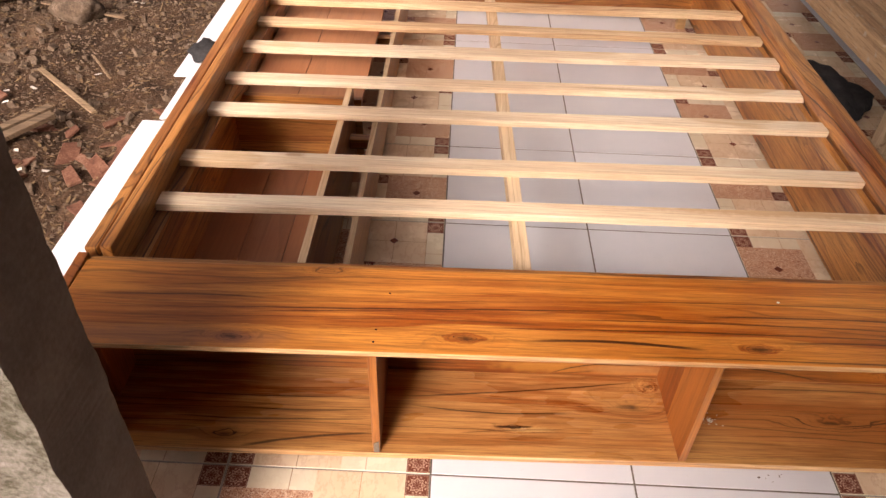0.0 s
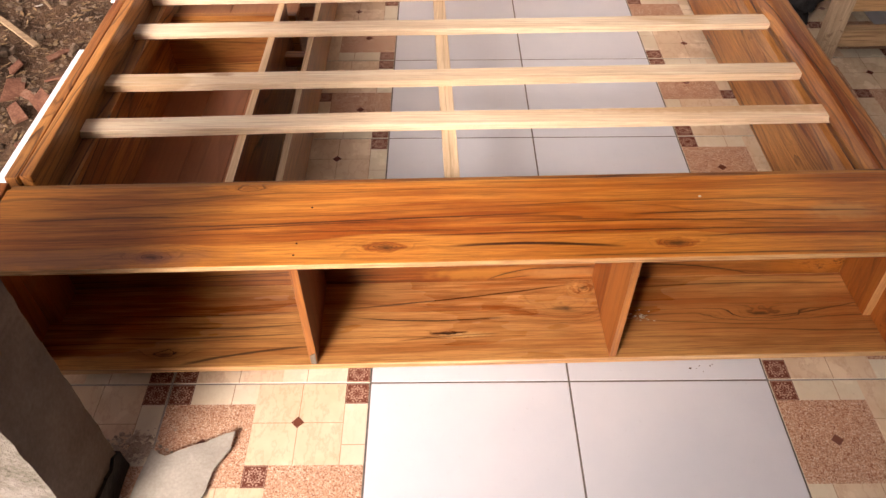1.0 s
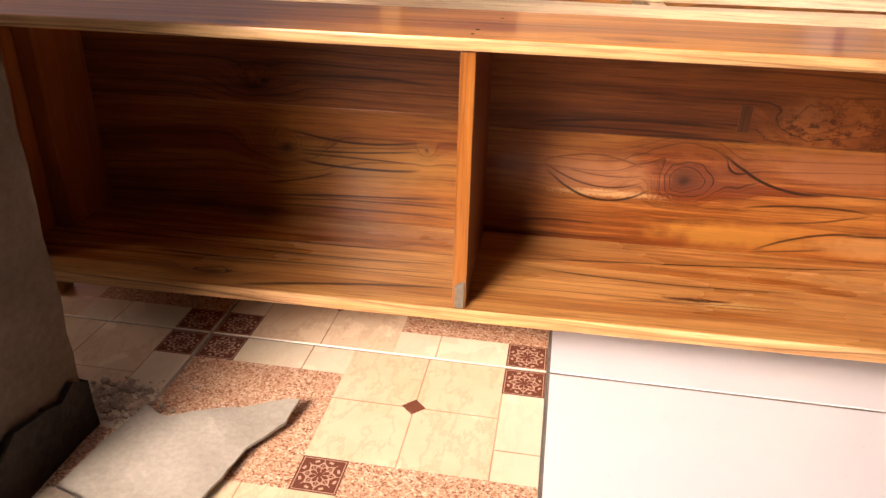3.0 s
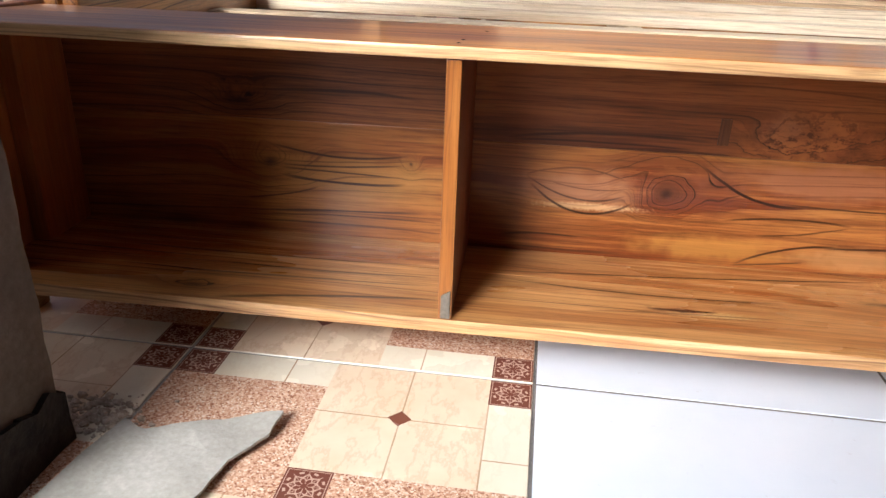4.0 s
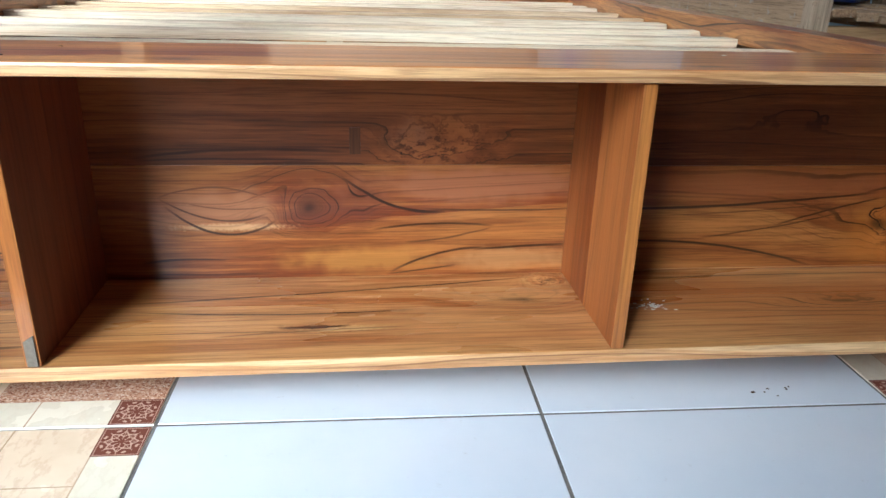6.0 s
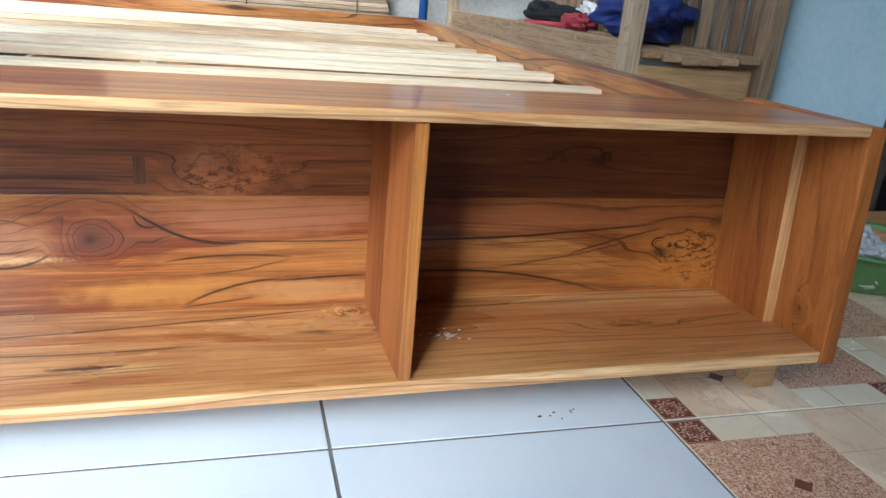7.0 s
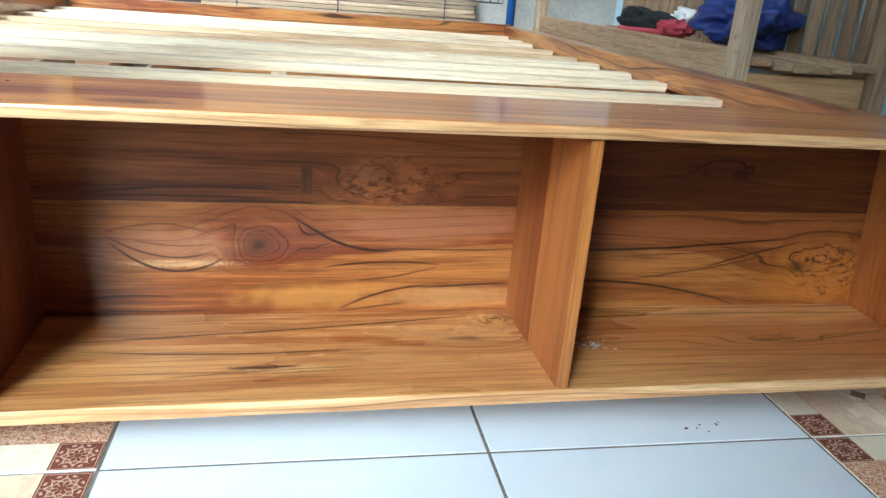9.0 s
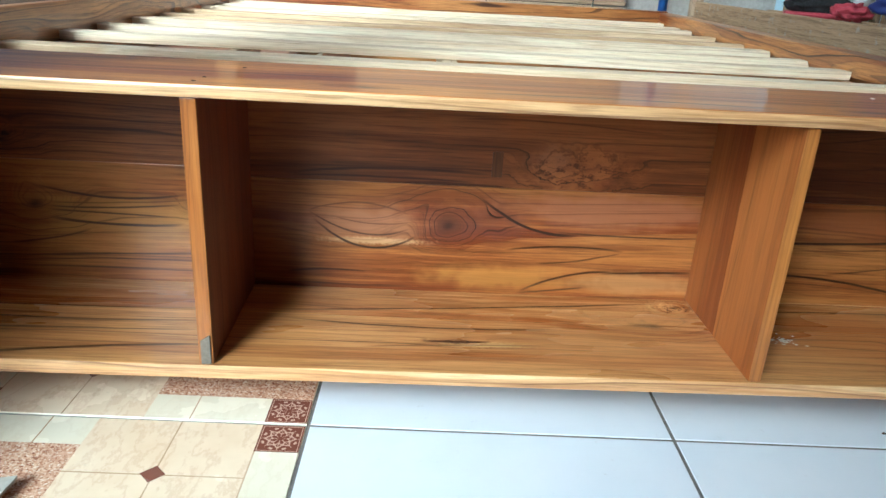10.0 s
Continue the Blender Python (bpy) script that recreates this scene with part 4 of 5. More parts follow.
# ---- bench against the blue wall ----
def bench():
    # own axes: x from the front to the wall, y along the wall
    b = thing("bench", "weathered grey-brown wooden bench with a slatted back", "bench", pose(1.265, 1.06, 0, 0, 0, 1.0))
    for y in (0.0, 1.56):
        board("post", old_post, b, -0.028, 0.02, y - 0.024, y + 0.02, 0, 0.72, 0.006)
        bm = bmesh.new()
        box(bm, 0.385, 0.43, y - 0.03, y + 0.02, 0, 0.95, 0.006)
        part("back_post", bm, old_z, b)
        board("stretcher", old_x, b, 0.0205, 0.365, y - 0.02, y + 0.02, 0.13, 0.18, 0.004)
        bm = bmesh.new()
        box(bm, 0.0205, 0.37, y - 0.012, y + 0.012, 0.235, 0.328, 0.004)
        part("end_rail", bm, tan_plank, b)
        board("armrest", old_x, b, -0.045, 0.38, y - 0.035, y + 0.035, 0.72, 0.75, 0.006)
    board("front_rail", old_y, b, -0.015, 0.012, 0.0205, 1.5395, 0.30, 0.385, 0.005, "mould-spotted front rail")
    rng = random.Random(3)
    for k in range(6):
        x = 0.0205 + 0.058 * k
        bm = bmesh.new()
        sag = -0.016 * math.sin(math.pi * (k + 0.5) / 6)
        box(bm, x, x + 0.055, -0.03 - rng.uniform(0, 0.012), 1.565, 0.352 + sag, 0.372 + sag + rng.uniform(-0.002, 0.002), 0.004)
        part("seat_board", bm, old_y, b)
    board("back_rail", old_y, b, 0.392, 0.415, 0.0205, 1.529, 0.30, 0.345, 0.004)
    board("back_rail", old_y, b, 0.392, 0.415, 0.0205, 1.529, 0.86, 0.92, 0.004)
    for k in range(21):
        y = 0.045 + 0.071 * k
        board("back_slat", old_z, b, 0.395, 0.411, y, y + 0.044, 0.3455, 0.8595, 0.003)
    return b


bench()

# things lying on the bench
bm = bmesh.new()
lump(bm, (0, 0, 0.07), (0.12, 0.16, 0.085), 3, 5, 0.5, 1.5)
for v in bm.verts:
    v.co.z = max(v.co.z, 0.0)
tagged(part("bag", bm, blue_cloth, None, smooth=True, at=pose(1.52, 1.47, 0.370)), "dark blue crumpled nylon bag lying on the bench", "bag")


def shoe(m):
    s = thing("shoe", "black sports shoe with pink red trim lying on the bench", "shoe", m, "shoes on the bench")
    bm = bmesh.new()
    lump(bm, (0, -0.01, 0.042), (0.038, 0.105, 0.032), 5, 4, 0.3)
    lump(bm, (0, 0.055, 0.062), (0.03, 0.045, 0.03), 6, 3, 0.2)
    part("upper", bm, black_cloth, s, smooth=True)
    bm = bmesh.new()
    box(bm, -0.036, 0.036, -0.112, 0.105, 0.0, 0.018, 0.008)
    part("sole", bm, pink_rubber, s, "pink red sole", smooth=True)
    return s


pair = shoe(pose(1.44, 1.98, 0.370, 0, 0, 70))
copy_thing(pair, pose(1.52, 2.1, 0.370, 0, 0, 40))
bm = bmesh.new()
lump(bm, (0, 0, 0.05), (0.042, 0.05, 0.04), 8, 4, 0.6, 2.2)
tagged(part("cloth", bm, white_cloth, None, smooth=True, at=pose(1.59, 2.0, 0.372)), "white crumpled cloth lying on the shoes", "cloth")
bm = bmesh.new()
lump(bm, (0, 0, 0.03), (0.05, 0.07, 0.028), 9, 4, 0.5, 2.2)
tagged(part("cloth", bm, pink_rubber, None, smooth=True, at=pose(1.44, 1.76, 0.370)), "red folded cloth on the bench seat", "cloth")


# ---- green basin with packed bottles ----
def basin():
    b = thing("basin", "round green plastic wash basin holding clear plastic wrapping", "basin", pose(1.475, 0.43, 0) @ Matrix.Diagonal((0.76, 0.76, 0.74, 1)))
    prof = ((0.0, 0.004), (0.125, 0.004), (0.135, 0.012), (0.165, 0.075), (0.178, 0.108), (0.196, 0.112), (0.199, 0.106), (0.196, 0.102), (0.182, 0.100), (0.170, 0.070), (0.140, 0.004), (0.130, 0.0), (0.0, 0.0))
    bm = bmesh.new()
    n = 48
    rings = []
    for r, z in prof:
        rings.append([bm.verts.new((r * math.cos(6.28318 * k / n), r * math.sin(6.28318 * k / n), z)) for k in range(n)] if r > 0 else [bm.verts.new((0, 0, z))])
    for a, c in zip(rings, rings[1:]):
        for k in range(n):
            j = (k + 1) % n
            if len(a) == 1:
                bm.faces.new((a[0], c[k], c[j]))
            elif len(c) == 1:
                bm.faces.new((a[k], c[0], a[j]))
            else:
                bm.faces.new((a[k], c[k], c[j], a[j]))
    bmesh.ops.recalc_face_normals(bm, faces=bm.faces[:])
    part("bowl", bm, green_plastic, b, smooth=True)
    return b


basin()
bm = bmesh.new()
lump(bm, (0, 0, 0.04), (0.08, 0.08, 0.04), 21, 4, 0.7, 2.6)
tagged(part("plastic_bag", bm, film_mat, None, at=pose(1.45, 0.42, 0.012)), "crumpled clear plastic bag inside the green basin", "plastic bag")
bm = bmesh.new()
rod(bm, (-0.06, 0, 0), (0.06, 0, 0.006), 0.007, 0.005)
tagged(part("brush_handle", bm, pink_rubber, None, smooth=True, at=pose(1.575, 0.375, 0.103, 0, 0, 12)), "red plastic brush handle across the basin rim", "brush")

# low lacquered wooden block seat behind the basin
slab = thing("low_stool", "low tan lacquered wooden block stool beside the green basin", "stool", pose(1.59, 0.30, 0, 0, 0, 4))
bm = bmesh.new()
box(bm, -0.03, 0.75, 0.0, 0.34, 0.0, 0.074, 0.03)
part("block", bm, tan_board, slab, smooth=True)
bm = bmesh.new()
rod(bm, (0.0, -0.012, 0.036), (0.0, 0.012, 0.036), 0.034, 0.03, 28)
part("end_knob", bm, tan_board, slab, smooth=True)

# printed cloth on the floor by the step
bm = bmesh.new()
bmesh.ops.create_grid(bm, x_segments=36, y_segments=28, size=0.5)
for v in bm.verts:
    x, y = v.co.x, v.co.y
    v.co = Vector((x * 0.22, y * 0.17, 0.004 + 0.02 * abs(noise.noise(Vector((x * 3.2, y * 4.1, 5)))) + 0.008 * abs(noise.noise(Vector((x * 11, y * 9, 2))))))
    v.co.x += 0.03 * noise.noise(Vector((y * 5, 1, 0)))
    v.co.y += 0.03 * noise.noise(Vector((x * 5, 4, 0)))
tagged(part("cloth", bm, cloth_print, None, smooth=True, at=pose(1.24, -0.165, 0, 0, 0, -20)), "crumpled green and white printed cloth on the tiles", "cloth")

# dirt on the white tile in front of the bed
bm = bmesh.new()
rng = random.Random(15)
for k in range(7):
    x, y, r = rng.uniform(0.65, 0.70), 0.028 + rng.gauss(0, 0.006), rng.uniform(0.001, 0.0034)
    lump(bm, (x, y, 0.0006), (r, r * rng.uniform(0.3, 0.7), 0.0008), k, 1, 0.5)
tagged(part("dirt_crumbs", bm, earth), "dark brown dirt crumbs on the white tile", "dirt", kind="stuff")

# cardboard by the pillar
card = thing("cardboard", "torn flattened grey-brown cardboard piece lying at the pillar foot", "cardboard", pose(-0.335, -0.225, 0.006))


def sheet(outline, thick, mat, name, bend):
    bm = bmesh.new()
    vs = [bm.verts.new((x, y, 0)) for x, y in outline]
    f = bm.faces.new(vs)
    bmesh.ops.triangulate(bm, faces=[f])
    bmesh.ops.subdivide_edges(bm, edges=bm.edges[:], cuts=3, use_grid_fill=True)
    for v in bm.verts:
        v.co.z = bend(v.co.x, v.co.y) + 0.003 * noise.noise(v.co * 20)
        v.co.x += 0.003 * noise.noise(v.co * 60)
        v.co.y += 0.003 * noise.noise(v.co * 60 + Vector((9, 0, 0)))
    r = bmesh.ops.extrude_face_region(bm, geom=bm.faces[:])
    bmesh.ops.translate(bm, verts=[e for e in r["geom"] if isinstance(e, bmesh.types.BMVert)], vec=(0, 0, thick))
    bmesh.ops.recalc_face_normals(bm, faces=bm.faces[:])
    part(name, bm, mat, card)


sheet(((-0.064, 0.076), (-0.034, 0.061), (0.015, 0.083), (0.032, 0.089), (0.087, 0.112), (0.085, 0.076), (0.061, 0.034), (0.052, -0.017), (0.038, -0.079), (0.013, -0.072), (-0.08, -0.042)), 0.003, card_mat, "flap", lambda x, y: 0.001 + 0.012 * max(0, x + y) + 0.004 * max(0, -x))
sheet(((-0.08, -0.046), (0.013, -0.076), (0.038, -0.083), (0.022, -0.112), (-0.012, -0.104), (-0.099, -0.086)), 0.003, card_dark, "folded_flap", lambda x, y: 0.004 + 0.003 * abs(math.sin(9 * x)))
crumbs = bmesh.new()
rng = random.Random(31)
for k in range(420):
    x, y, sz = rng.gauss(-0.438, 0.024), rng.gauss(-0.142, 0.018), 0.001 + 0.005 * rng.random() ** 3
    lump(crumbs, (x, y, sz * 0.4), (sz, sz * 0.8, sz * 0.6), k, 1, 0.5)
tagged(part("mortar_crumbs", crumbs, mortar), "crumbled mortar on the broken tile corner by the pillar", "rubble", kind="stuff")

# ---- far end: bamboo screen, blue pipe, wire basket, post ----
screen = thing("bamboo_screen", "hanging screen of split bamboo strips at the porch end", "screen", pose(0, 2.92, 0))
strip = mesh_of("bamboo_strip", box(bmesh.new(), -0.25, 1.0, -0.006, 0.006, -0.0085, 0.0085, 0.003), bamboo_mat)
rng = random.Random(7)
for k in range(90):
    ob = new("bamboo_strip", strip)
    ob.parent = screen
    ob.matrix_basis = pose(rng.uniform(-0.01, 0.01), rng.uniform(-0.003, 0.003), 0.1 + 0.0205 * k, rng.uniform(-20, 20), rng.uniform(-0.15, 0.15), 0)
for x in (-0.1, 0.35, 0.85):
    part("cord", rod(bmesh.new(), (x, -0.009, 0.08), (x, -0.009, 2.5), 0.003, sides=6), wire_mat, screen)
tagged(part("pipe", rod(bmesh.new(), (1.13, 2.75, 0), (1.13, 2.75, 2.4), 0.02, sides=16), blue_paint, smooth=True), "blue painted upright pipe by the bench", "pipe")

basket = thing("wire_basket", "dark wire basket hanging beside the blue pipe", "basket", pose(1.02, 2.8, 0.42))
for k in range(5):
    ring = bmesh.new()
    z, r = 0.05 * k, 0.08 + 0.008 * k
    pts = [(r * math.cos(a * 0.524), r * math.sin(a * 0.524), z) for a in range(13)]
    for a, c in zip(pts, pts[1:]):
        rod(ring, a, c, 0.0025, sides=5)
    part("wire_ring", ring, wire_mat, basket)
for k in range(12):
    a = k * 0.524
    part("wire", rod(bmesh.new(), (0.08 * math.cos(a), 0.08 * math.sin(a), 0), (0.112 * math.cos(a), 0.112 * math.sin(a), 0.2), 0.002, sides=5), wire_mat, basket)
part("hook", rod(bmesh.new(), (0.11, -0.02, 0.2), (0.11, -0.045, 2.28), 0.003, sides=6), wire_mat, basket)
tagged(part("porch_post", box(bmesh.new(), -0.9, -0.8, 2.85, 2.95, -0.3, 2.4, 0.006), old_z), "weathered wooden post carrying the porch roof", "post")


# ---- yard ----
def yard_height(x, y):
    return -0.32 + 0.05 * noise.noise(Vector((x * 1.7, y * 1.7, 0))) + 0.02 * noise.noise(Vector((x * 9, y * 9, 3)))


def angular(bm, size, seed):
    r = bmesh.ops.create_cube(bm, size=1.0, matrix=Matrix.Diagonal((*size, 1)))
    bmesh.ops.bevel(bm, geom=list({e for v in r["verts"] for e in v.link_edges}), offset=min(size) * 0.16, segments=1, affect="EDGES")
    for v in bm.verts:
        s = Vector((noise.noise(v.co * 14 + Vector((seed, 0, 0))), noise.noise(v.co * 14 + Vector((0, seed, 4))), noise.noise(v.co * 14 + Vector((2, 0, seed)))))
        v.co += Vector((s.x * size[0], s.y * size[1], s.z * size[2])) * 0.35
    return bm


rng = random.Random(21)
brick_meshes = [mesh_of("brick_shard", angular(bmesh.new(), (rng.uniform(0.06, 0.17), rng.uniform(0.04, 0.10), rng.uniform(0.008, 0.013)), k * 3.7), brick_red) for k in range(8)]
stone_meshes = [mesh_of("stone", angular(bmesh.new(), (rng.uniform(0.02, 0.05), rng.uniform(0.02, 0.04), rng.uniform(0.012, 0.025)), k * 2.3), stone_mat) for k in range(8)]
for k in range(24):
    x, y = rng.gauss(-1.45, 0.2), rng.gauss(1.4, 0.3)
    x = min(x, -1.1)
    ob = new("brick_shard", brick_meshes[k % 8])
    ob.matrix_basis = pose(x, y, yard_height(x, y) + 0.008, rng.uniform(-20, 20), rng.uniform(-20, 20), rng.uniform(0, 360))
    tagged(ob, "broken red brick or roof tile shard on the earth", "brick shard", "rubble in the yard")
for k in range(260):
    x, y = rng.uniform(-2.7, -1.07), rng.uniform(0.6, 3.3)
    ob = new("stone", stone_meshes[k % 8])
    ob.matrix_basis = pose(x, y, yard_height(x, y) + 0.004, rng.uniform(-30, 30), rng.uniform(-30, 30), rng.uniform(0, 360))
    tagged(ob, "small grey-brown stone on the earth", "stone", "stones in the yard")

gravel = bmesh.new()
for k in range(15000):
    x, y = rng.uniform(-2.9, -1.03), rng.uniform(0.5, 3.8)
    s = rng.uniform(0.003, 0.011)
    c = Vector((x, y, yard_height(x, y)))
    vs = [gravel.verts.new(c + Vector(d) * s * rng.uniform(0.6, 1.3)) for d in ((1, 0, 0), (-0.6, 0.8, 0), (-0.6, -0.8, 0), (0, 0, 0.9))]
    for f in ((0, 1, 3), (1, 2, 3), (2, 0, 3)):
        gravel.faces.new([vs[i] for i in f])
tagged(part("gravel", gravel, stone_mat), "fine gravel and crumbs of rubble on the earth", "gravel", kind="stuff")
chips = bmesh.new()
for k in range(2200):
    x, y = rng.uniform(-2.8, -1.0), rng.uniform(0.6, 3.5)
    c = Vector((x, y, yard_height(x, y) + rng.uniform(0.004, 0.012)))
    a, l, w = rng.uniform(0, 6.28), rng.uniform(0.006, 0.026), rng.uniform(0.003, 0.008)
    u, v = Vector((math.cos(a), math.sin(a), rng.uniform(-0.3, 0.3))) * l, Vector((-math.sin(a), math.cos(a), rng.uniform(-0.3, 0.3))) * w
    chips.faces.new([chips.verts.new(p) for p in (c - u, c + v, c + u, c - v)])
tagged(part("leaf_litter", chips, leaf_mat), "dry leaf bits and wood chips on the earth", "leaf litter", kind="stuff")
litter = bmesh.new()
for k in range(34):
    x, y = rng.uniform(-2.5, -1.05), rng.uniform(0.9, 3.2)
    c = Vector((x, y, yard_height(x, y) + 0.012))
    a, l, w = rng.uniform(0, 6.28), rng.uniform(0.008, 0.022), rng.uniform(0.006, 0.013)
    u, v = Vector((math.cos(a), math.sin(a), 0.2)) * l, Vector((-math.sin(a), math.cos(a), 0.1)) * w
    litter.faces.new([litter.verts.new(p) for p in (c - u - v, c + u - v * 0.6, c + u * 0.8 + v, c - u * 0.7 + v)])
tagged(part("paper_litter", litter, paper_mat), "small pale scraps scattered on the earth", "litter", kind="stuff")


def stick(a, b, w, mat, label, name="stick"):
    a, b = Vector(a), Vector(b)
    bm = bmesh.new()
    box(bm, 0, (b - a).length, -w / 2, w / 2, -w * 0.2, w * 0.25, w * 0.08)
    d = b - a
    at = Matrix.Translation(a) @ d.to_track_quat("X", "Z").to_matrix().to_4x4()
    tagged(part(name, bm, mat, at=at), label, name)


stick((-1.87, 2.16, -0.29), (-1.48, 1.80, -0.29), 0.024, stick_wood, "pale split wooden stick on the earth")
stick((-1.69, 2.31, -0.29), (-1.53, 2.10, -0.29), 0.01, stick_wood, "thin pale stick on the earth")
stick((-1.9, 1.44, -0.285), (-1.65, 1.80, -0.27), 0.04, yard_wood, "weathered grey plank offcut on the earth", "plank")
stick((-1.86, 1.37, -0.285), (-1.61, 1.73, -0.265), 0.045, yard_wood, "weathered grey plank offcut on the earth", "plank")
stick((-2.2, 2.9, -0.29), (-1.7, 2.75, -0.29), 0.025, yard_wood, "grey brown stick on the earth")
bm = bmesh.new()
lump(bm, (0, 0, 0.06), (0.13, 0.1, 0.085), 13, 4, 0.25)
tagged(part("rock", bm, stone_mat, smooth=True, at=pose(-1.95, 2.78, -0.33)), "rounded pale brown rock on the earth", "rock")
bm = bmesh.new()
rod(bm, (-2.7, 2.75, -0.22), (-1.6, 3.6, -0.22), 0.09, 0.075, 18)
tagged(part("log", bm, yard_wood, smooth=True), "dark fallen log at the far side of the yard", "log")
bm = bmesh.new()
box(bm, -0.03, 0.03, -0.02, 0.02, 0, 0.5, 0.004)
tagged(part("stake", bm, old_z, at=pose(-2.32, 2.45, -0.34, 0, -12, 0)), "weathered wooden stake in the earth", "stake")
bm = bmesh.new()
lump(bm, (0, 0, 0.03), (0.07, 0.06, 0.04), 17, 3, 0.5, 1.8)
tagged(part("cloth", bm, black_cloth, smooth=True, at=pose(-0.93, 1.75, -0.001)), "black rag lying on the white floor edge", "cloth")
bm = bmesh.new()
lump(bm, (0, 0, 0.06), (0.12, 0.2, 0.07), 27, 4, 0.5, 1.5)
tagged(part("bag", bm, black_cloth, smooth=True, at=pose(1.3, 1.55, 0)), "black bag lying on the tiles under the bench", "bag")


# ---- tiles ----
D, H0, H1 = 0.12, 0.445, 0.555


def cells():
    """The printed layout of one patterned tile: u to the right, v from the far edge towards the near one."""
    out = []

    def add(u0, u1, v0, v1, mat):
        out.append((u0, u1, v0, v1, mat))
        out.append((1 - u1, 1 - u0, 1 - v1, 1 - v0, mat))

    add(0, D, 0, D, 4)
    add(1 - D, 1, 0, D, 4)
    t = 0.004
    add(D, 0.32, 0, D, 2)
    add(0.32, 0.32 + t, 0, D, 3)
    add(0.32 + t, H0, 0, D, 2)
    add(0, H0, D, H1, 1)
    um, vm = (H0 + 1 - D) / 2, H0 / 2
    add(H0, um, 0, vm, 0)
    add(um + t, 1 - D, 0, vm, 0)
    add(H0, um, vm + t, H0, 0)
    add(um + t, 1 - D, vm + t, H0, 0)
    add(um, um + t, 0, H0, 3)
    add(H0, um, vm, vm + t, 3)
    add(um + t, 1 - D, vm, vm + t, 3)
    add(1 - D, 1 - D + t, D, H0, 3)
    add(1 - D + t, 1, D, 0.34, 2)
    add(1 - D + t, 1, 0.34, 0.34 + t, 3)
    add(1 - D + t, 1, 0.34 + t, H0, 2)
    out.append((H0, H1, H0, H1, 4))
    return out


def diamonds():
    a, b = (H0 + 1 - D) / 2, H0 / 2
    s1, s2 = H0 / 2, (D + H1) / 2
    return ((a, b), (1 - a, 1 - b), (s1, s2), (1 - s1, 1 - s2))


def skirt(bm, w, d, mat):
    e, g = 0.0006, 0.0019
    o = [bm.verts.new(p) for p in ((g, -g, -0.0008), (w - g, -g, -0.0008), (w - g, -d + g, -0.0008), (g, -d + g, -0.0008))]
    i = [bm.verts.new(p) for p in ((g + e, -g - e, 0), (w - g - e, -g - e, 0), (w - g - e, -d + g + e, 0), (g + e, -d + g + e, 0))]
    low = [bm.verts.new((v.co.x, v.co.y, -0.006)) for v in o]
    for k in range(4):
        j = (k + 1) % 4
        bm.faces.new((i[k], i[j], o[j], o[k])).material_index = mat
        bm.faces.new((o[k], o[j], low[j], low[k])).material_index = mat
    return g + e, i


def patterned(size, depth):
    bm = bmesh.new()
    uv = bm.loops.layers.uv.new("UVMap")
    inset, _ = skirt(bm, size, depth, 2)
    cut = depth / 0.4
    for u0, u1, v0, v1, mat in cells():
        full = v1
        v1 = min(v1, cut)
        if v1 <= v0:
            continue
        x0, x1 = max(u0 * size, inset), min(u1 * size, size - inset)
        y0, y1 = max(v0 * 0.4, inset), min(v1 * 0.4, depth - inset)
        f = bm.faces.new([bm.verts.new((x, -y, 0)) for x, y in ((x0, y1), (x1, y1), (x1, y0), (x0, y0))])
        f.material_index = mat
        for loop, c in zip(f.loops, ((0, (v1 - v0) / (full - v0)), (1, (v1 - v0) / (full - v0)), (1, 0), (0, 0))):
            loop[uv].uv = c
    for u, v in diamonds():
        if v + 0.05 > cut:
            continue
        r, c = 0.0125, Vector((u * size, -v * 0.4, 0.0004))
        bm.faces.new([bm.verts.new(c + Vector(p)) for p in ((-r, 0, 0), (0, -r, 0), (r, 0, 0), (0, r, 0))]).material_index = 5
    return mesh_of("tile", bm, [beige_tile, speckle_tile, cream_tile, line_tile, flower_tile, brown_tile])


def plain(w, d, mat):
    bm = bmesh.new()
    _, i = skirt(bm, w, d, 0)
    bm.faces.new(list(reversed(i)))
    bmesh.ops.recalc_face_normals(bm, faces=bm.faces[:])
    return mesh_of("tile", bm, mat)


whole, front = patterned(0.4, 0.4), patterned(0.4, 0.318)
white, white_front = plain(0.4, 0.4, white_tile), plain(0.4, 0.318, white_tile)
slim, slim_right = plain(0.225, 0.4, white_tile), plain(0.143, 0.4, white_tile)
for row in range(8):
    y = 0.4 * row
    for x, me, front_me in ((-0.8, whole, front), (-0.4, whole, front), (0.0, white, white_front), (0.4, white, white_front), (0.8, whole, front), (1.2, whole, front)):
        tile = new("tile", front_me if row == 0 else me)
        tile.parent = floor
        tile.matrix_basis = pose(x, y, 0)
    for x, me in ((-1.025, slim), (1.6, slim_right)):
        if row and not (x < 0 and row == 4):
            tile = new("tile", me)
            tile.parent = floor
            tile.matrix_basis = pose(x, y, 0)
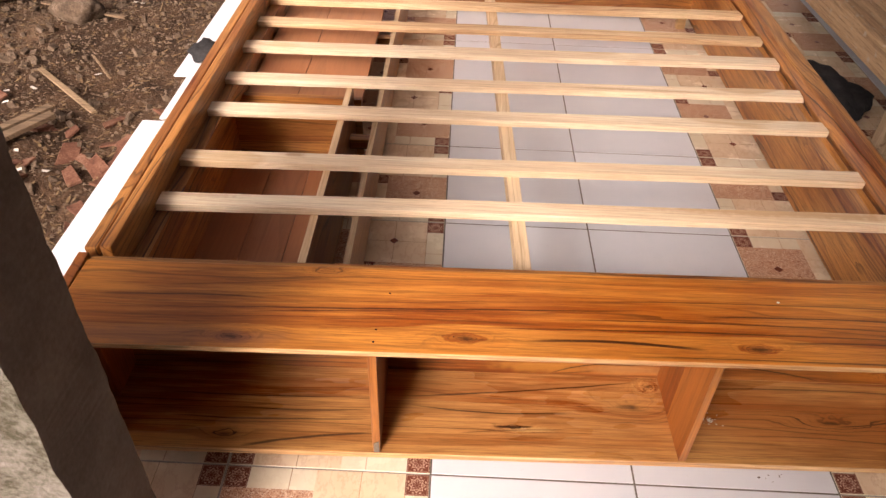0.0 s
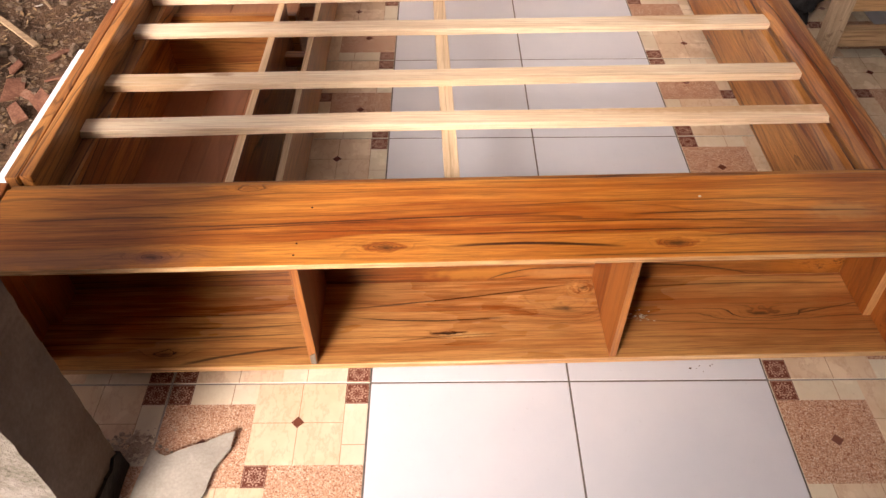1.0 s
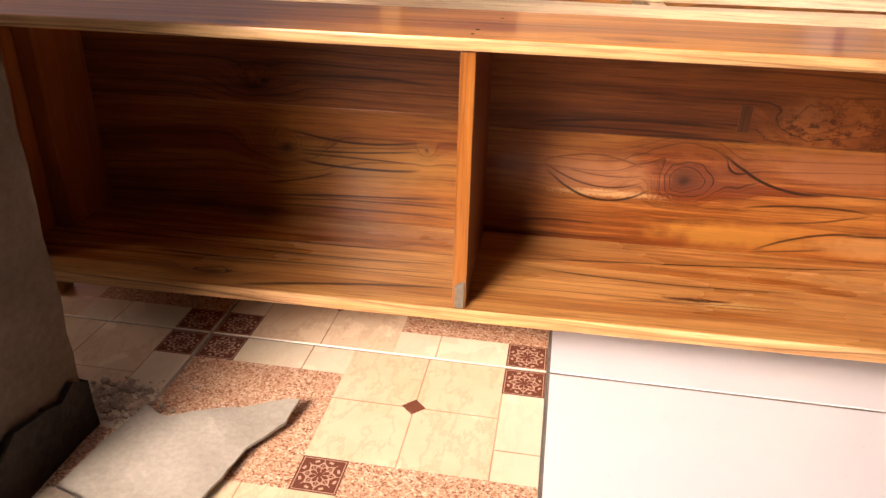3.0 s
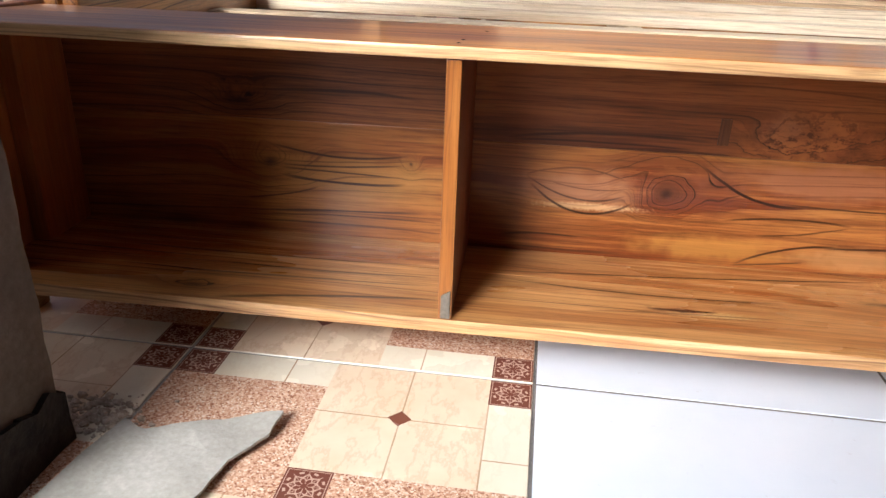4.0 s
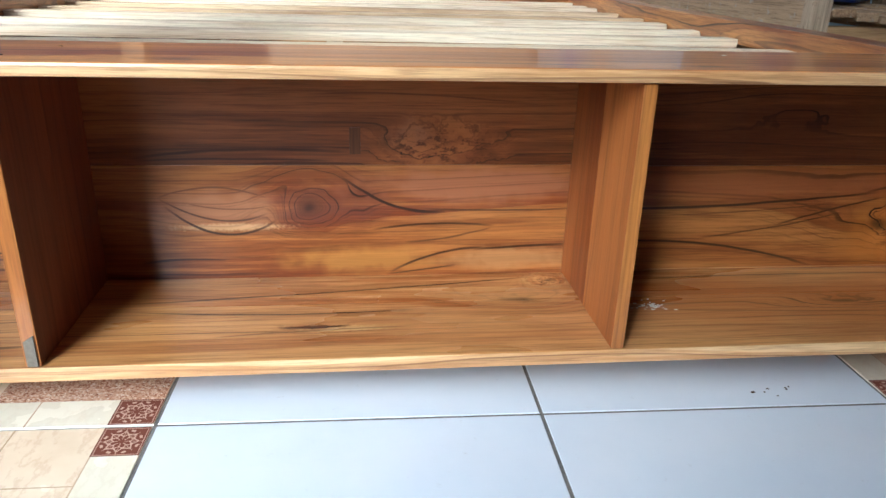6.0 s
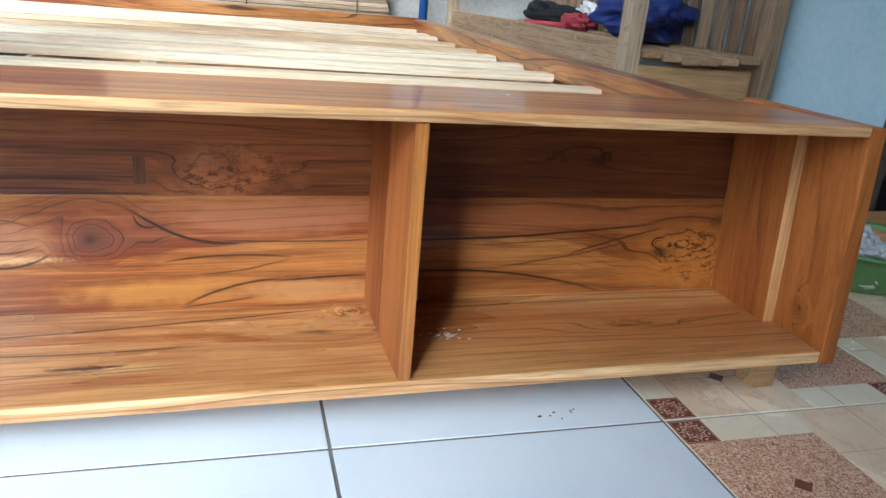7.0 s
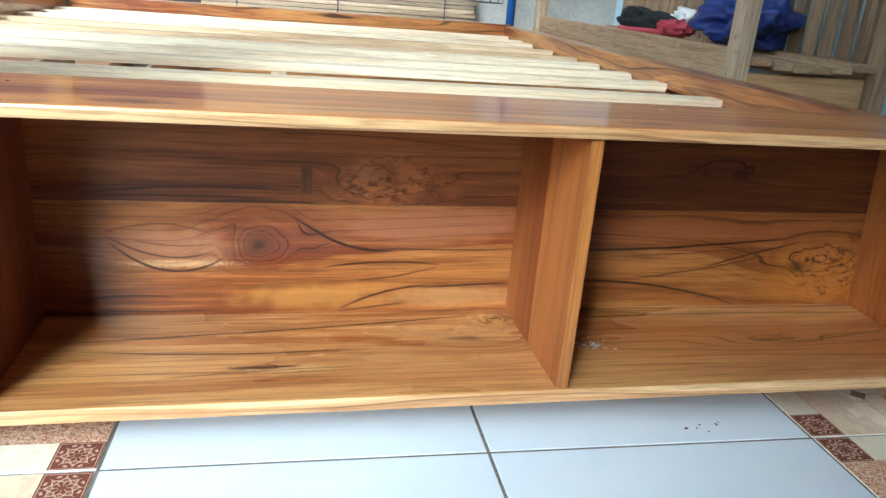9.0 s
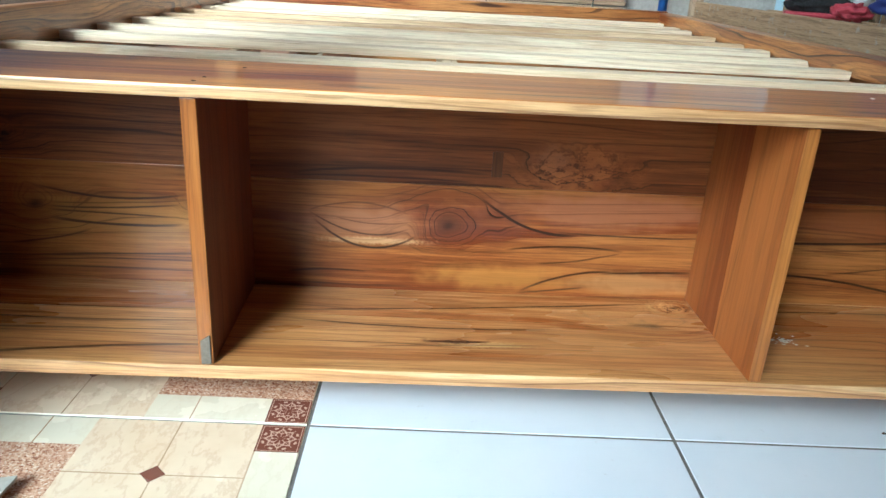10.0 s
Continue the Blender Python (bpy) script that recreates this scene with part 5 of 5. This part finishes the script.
# broken floor edge: a shorter tile leaves a notch
for x, y, w, d in ((-1.025, 1.28, 0.225, 0.08), (-0.975, 1.595, 0.175, 0.30)):
    tile = new("tile", plain(w, d, white_tile))
    tile.parent = floor
    tile.matrix_basis = pose(x, y, 0)

# rope-moulded blue nosing along the step, and the white riser under it
nosing = structure("trim", box(bmesh.new(), -0.44, 1.745, -0.335, FLOOR_F - 0.0005, -0.03, -0.006), grout, "cobalt blue rope-moulded nosing tiles along the step")


def rope(length):
    bm = bmesh.new()
    n, seg = 12, 56
    rows = []
    for k in range(seg + 1):
        x = length * k / seg
        row = []
        for j in range(n + 1):
            a = math.pi * j / n
            r = 0.0125 + 0.0022 * math.sin(2 * math.pi * (x / 0.0125) + 2.2 * a)
            row.append(bm.verts.new((x, -r * math.cos(a), r * math.sin(a) * 0.9)))
        rows.append(row)
    for a, b in zip(rows, rows[1:]):
        for j in range(n):
            bm.faces.new((a[j], b[j], b[j + 1], a[j + 1]))
    bmesh.ops.recalc_face_normals(bm, faces=bm.faces[:])
    return mesh_of("nosing_tile", bm, blue_tile, True)


rope_mesh = rope(0.097)
for k in range(22):
    x = -0.44 + 0.0993 * k
    if k == 9:
        part("nosing_tile", box(bmesh.new(), x, x + 0.097, -0.345, -0.321, -0.006, 0.002, 0.001), card_mat, nosing, "broken bare patch of the nosing")
        continue
    ob = new("nosing_tile", rope_mesh)
    ob.parent = nosing
    ob.matrix_basis = pose(x, -0.3345, -0.004)
riser = structure("trim_1", box(bmesh.new(), -0.44, 1.745, -0.334, -0.32, -0.165, -0.031), grout, "white tiled riser of the step")
riser_tile = mesh_of("riser_tile", box(bmesh.new(), 0.0015, 0.3985, -0.343, -0.3345, -0.163, -0.0155, 0.001), white_tile)
for k in range(6):
    ob = new("riser_tile", riser_tile)
    ob.parent = riser
    ob.matrix_basis = pose(-0.60 + 0.4 * k + 0.16, 0, 0)
lower = white
for i in range(6):
    for j in range(1):
        ob = new("tile", lower)
        ob.parent = step_floor
        ob.matrix_basis = pose(-0.44 + 0.4 * i, -0.345 - 0.4 * j, -0.1595)
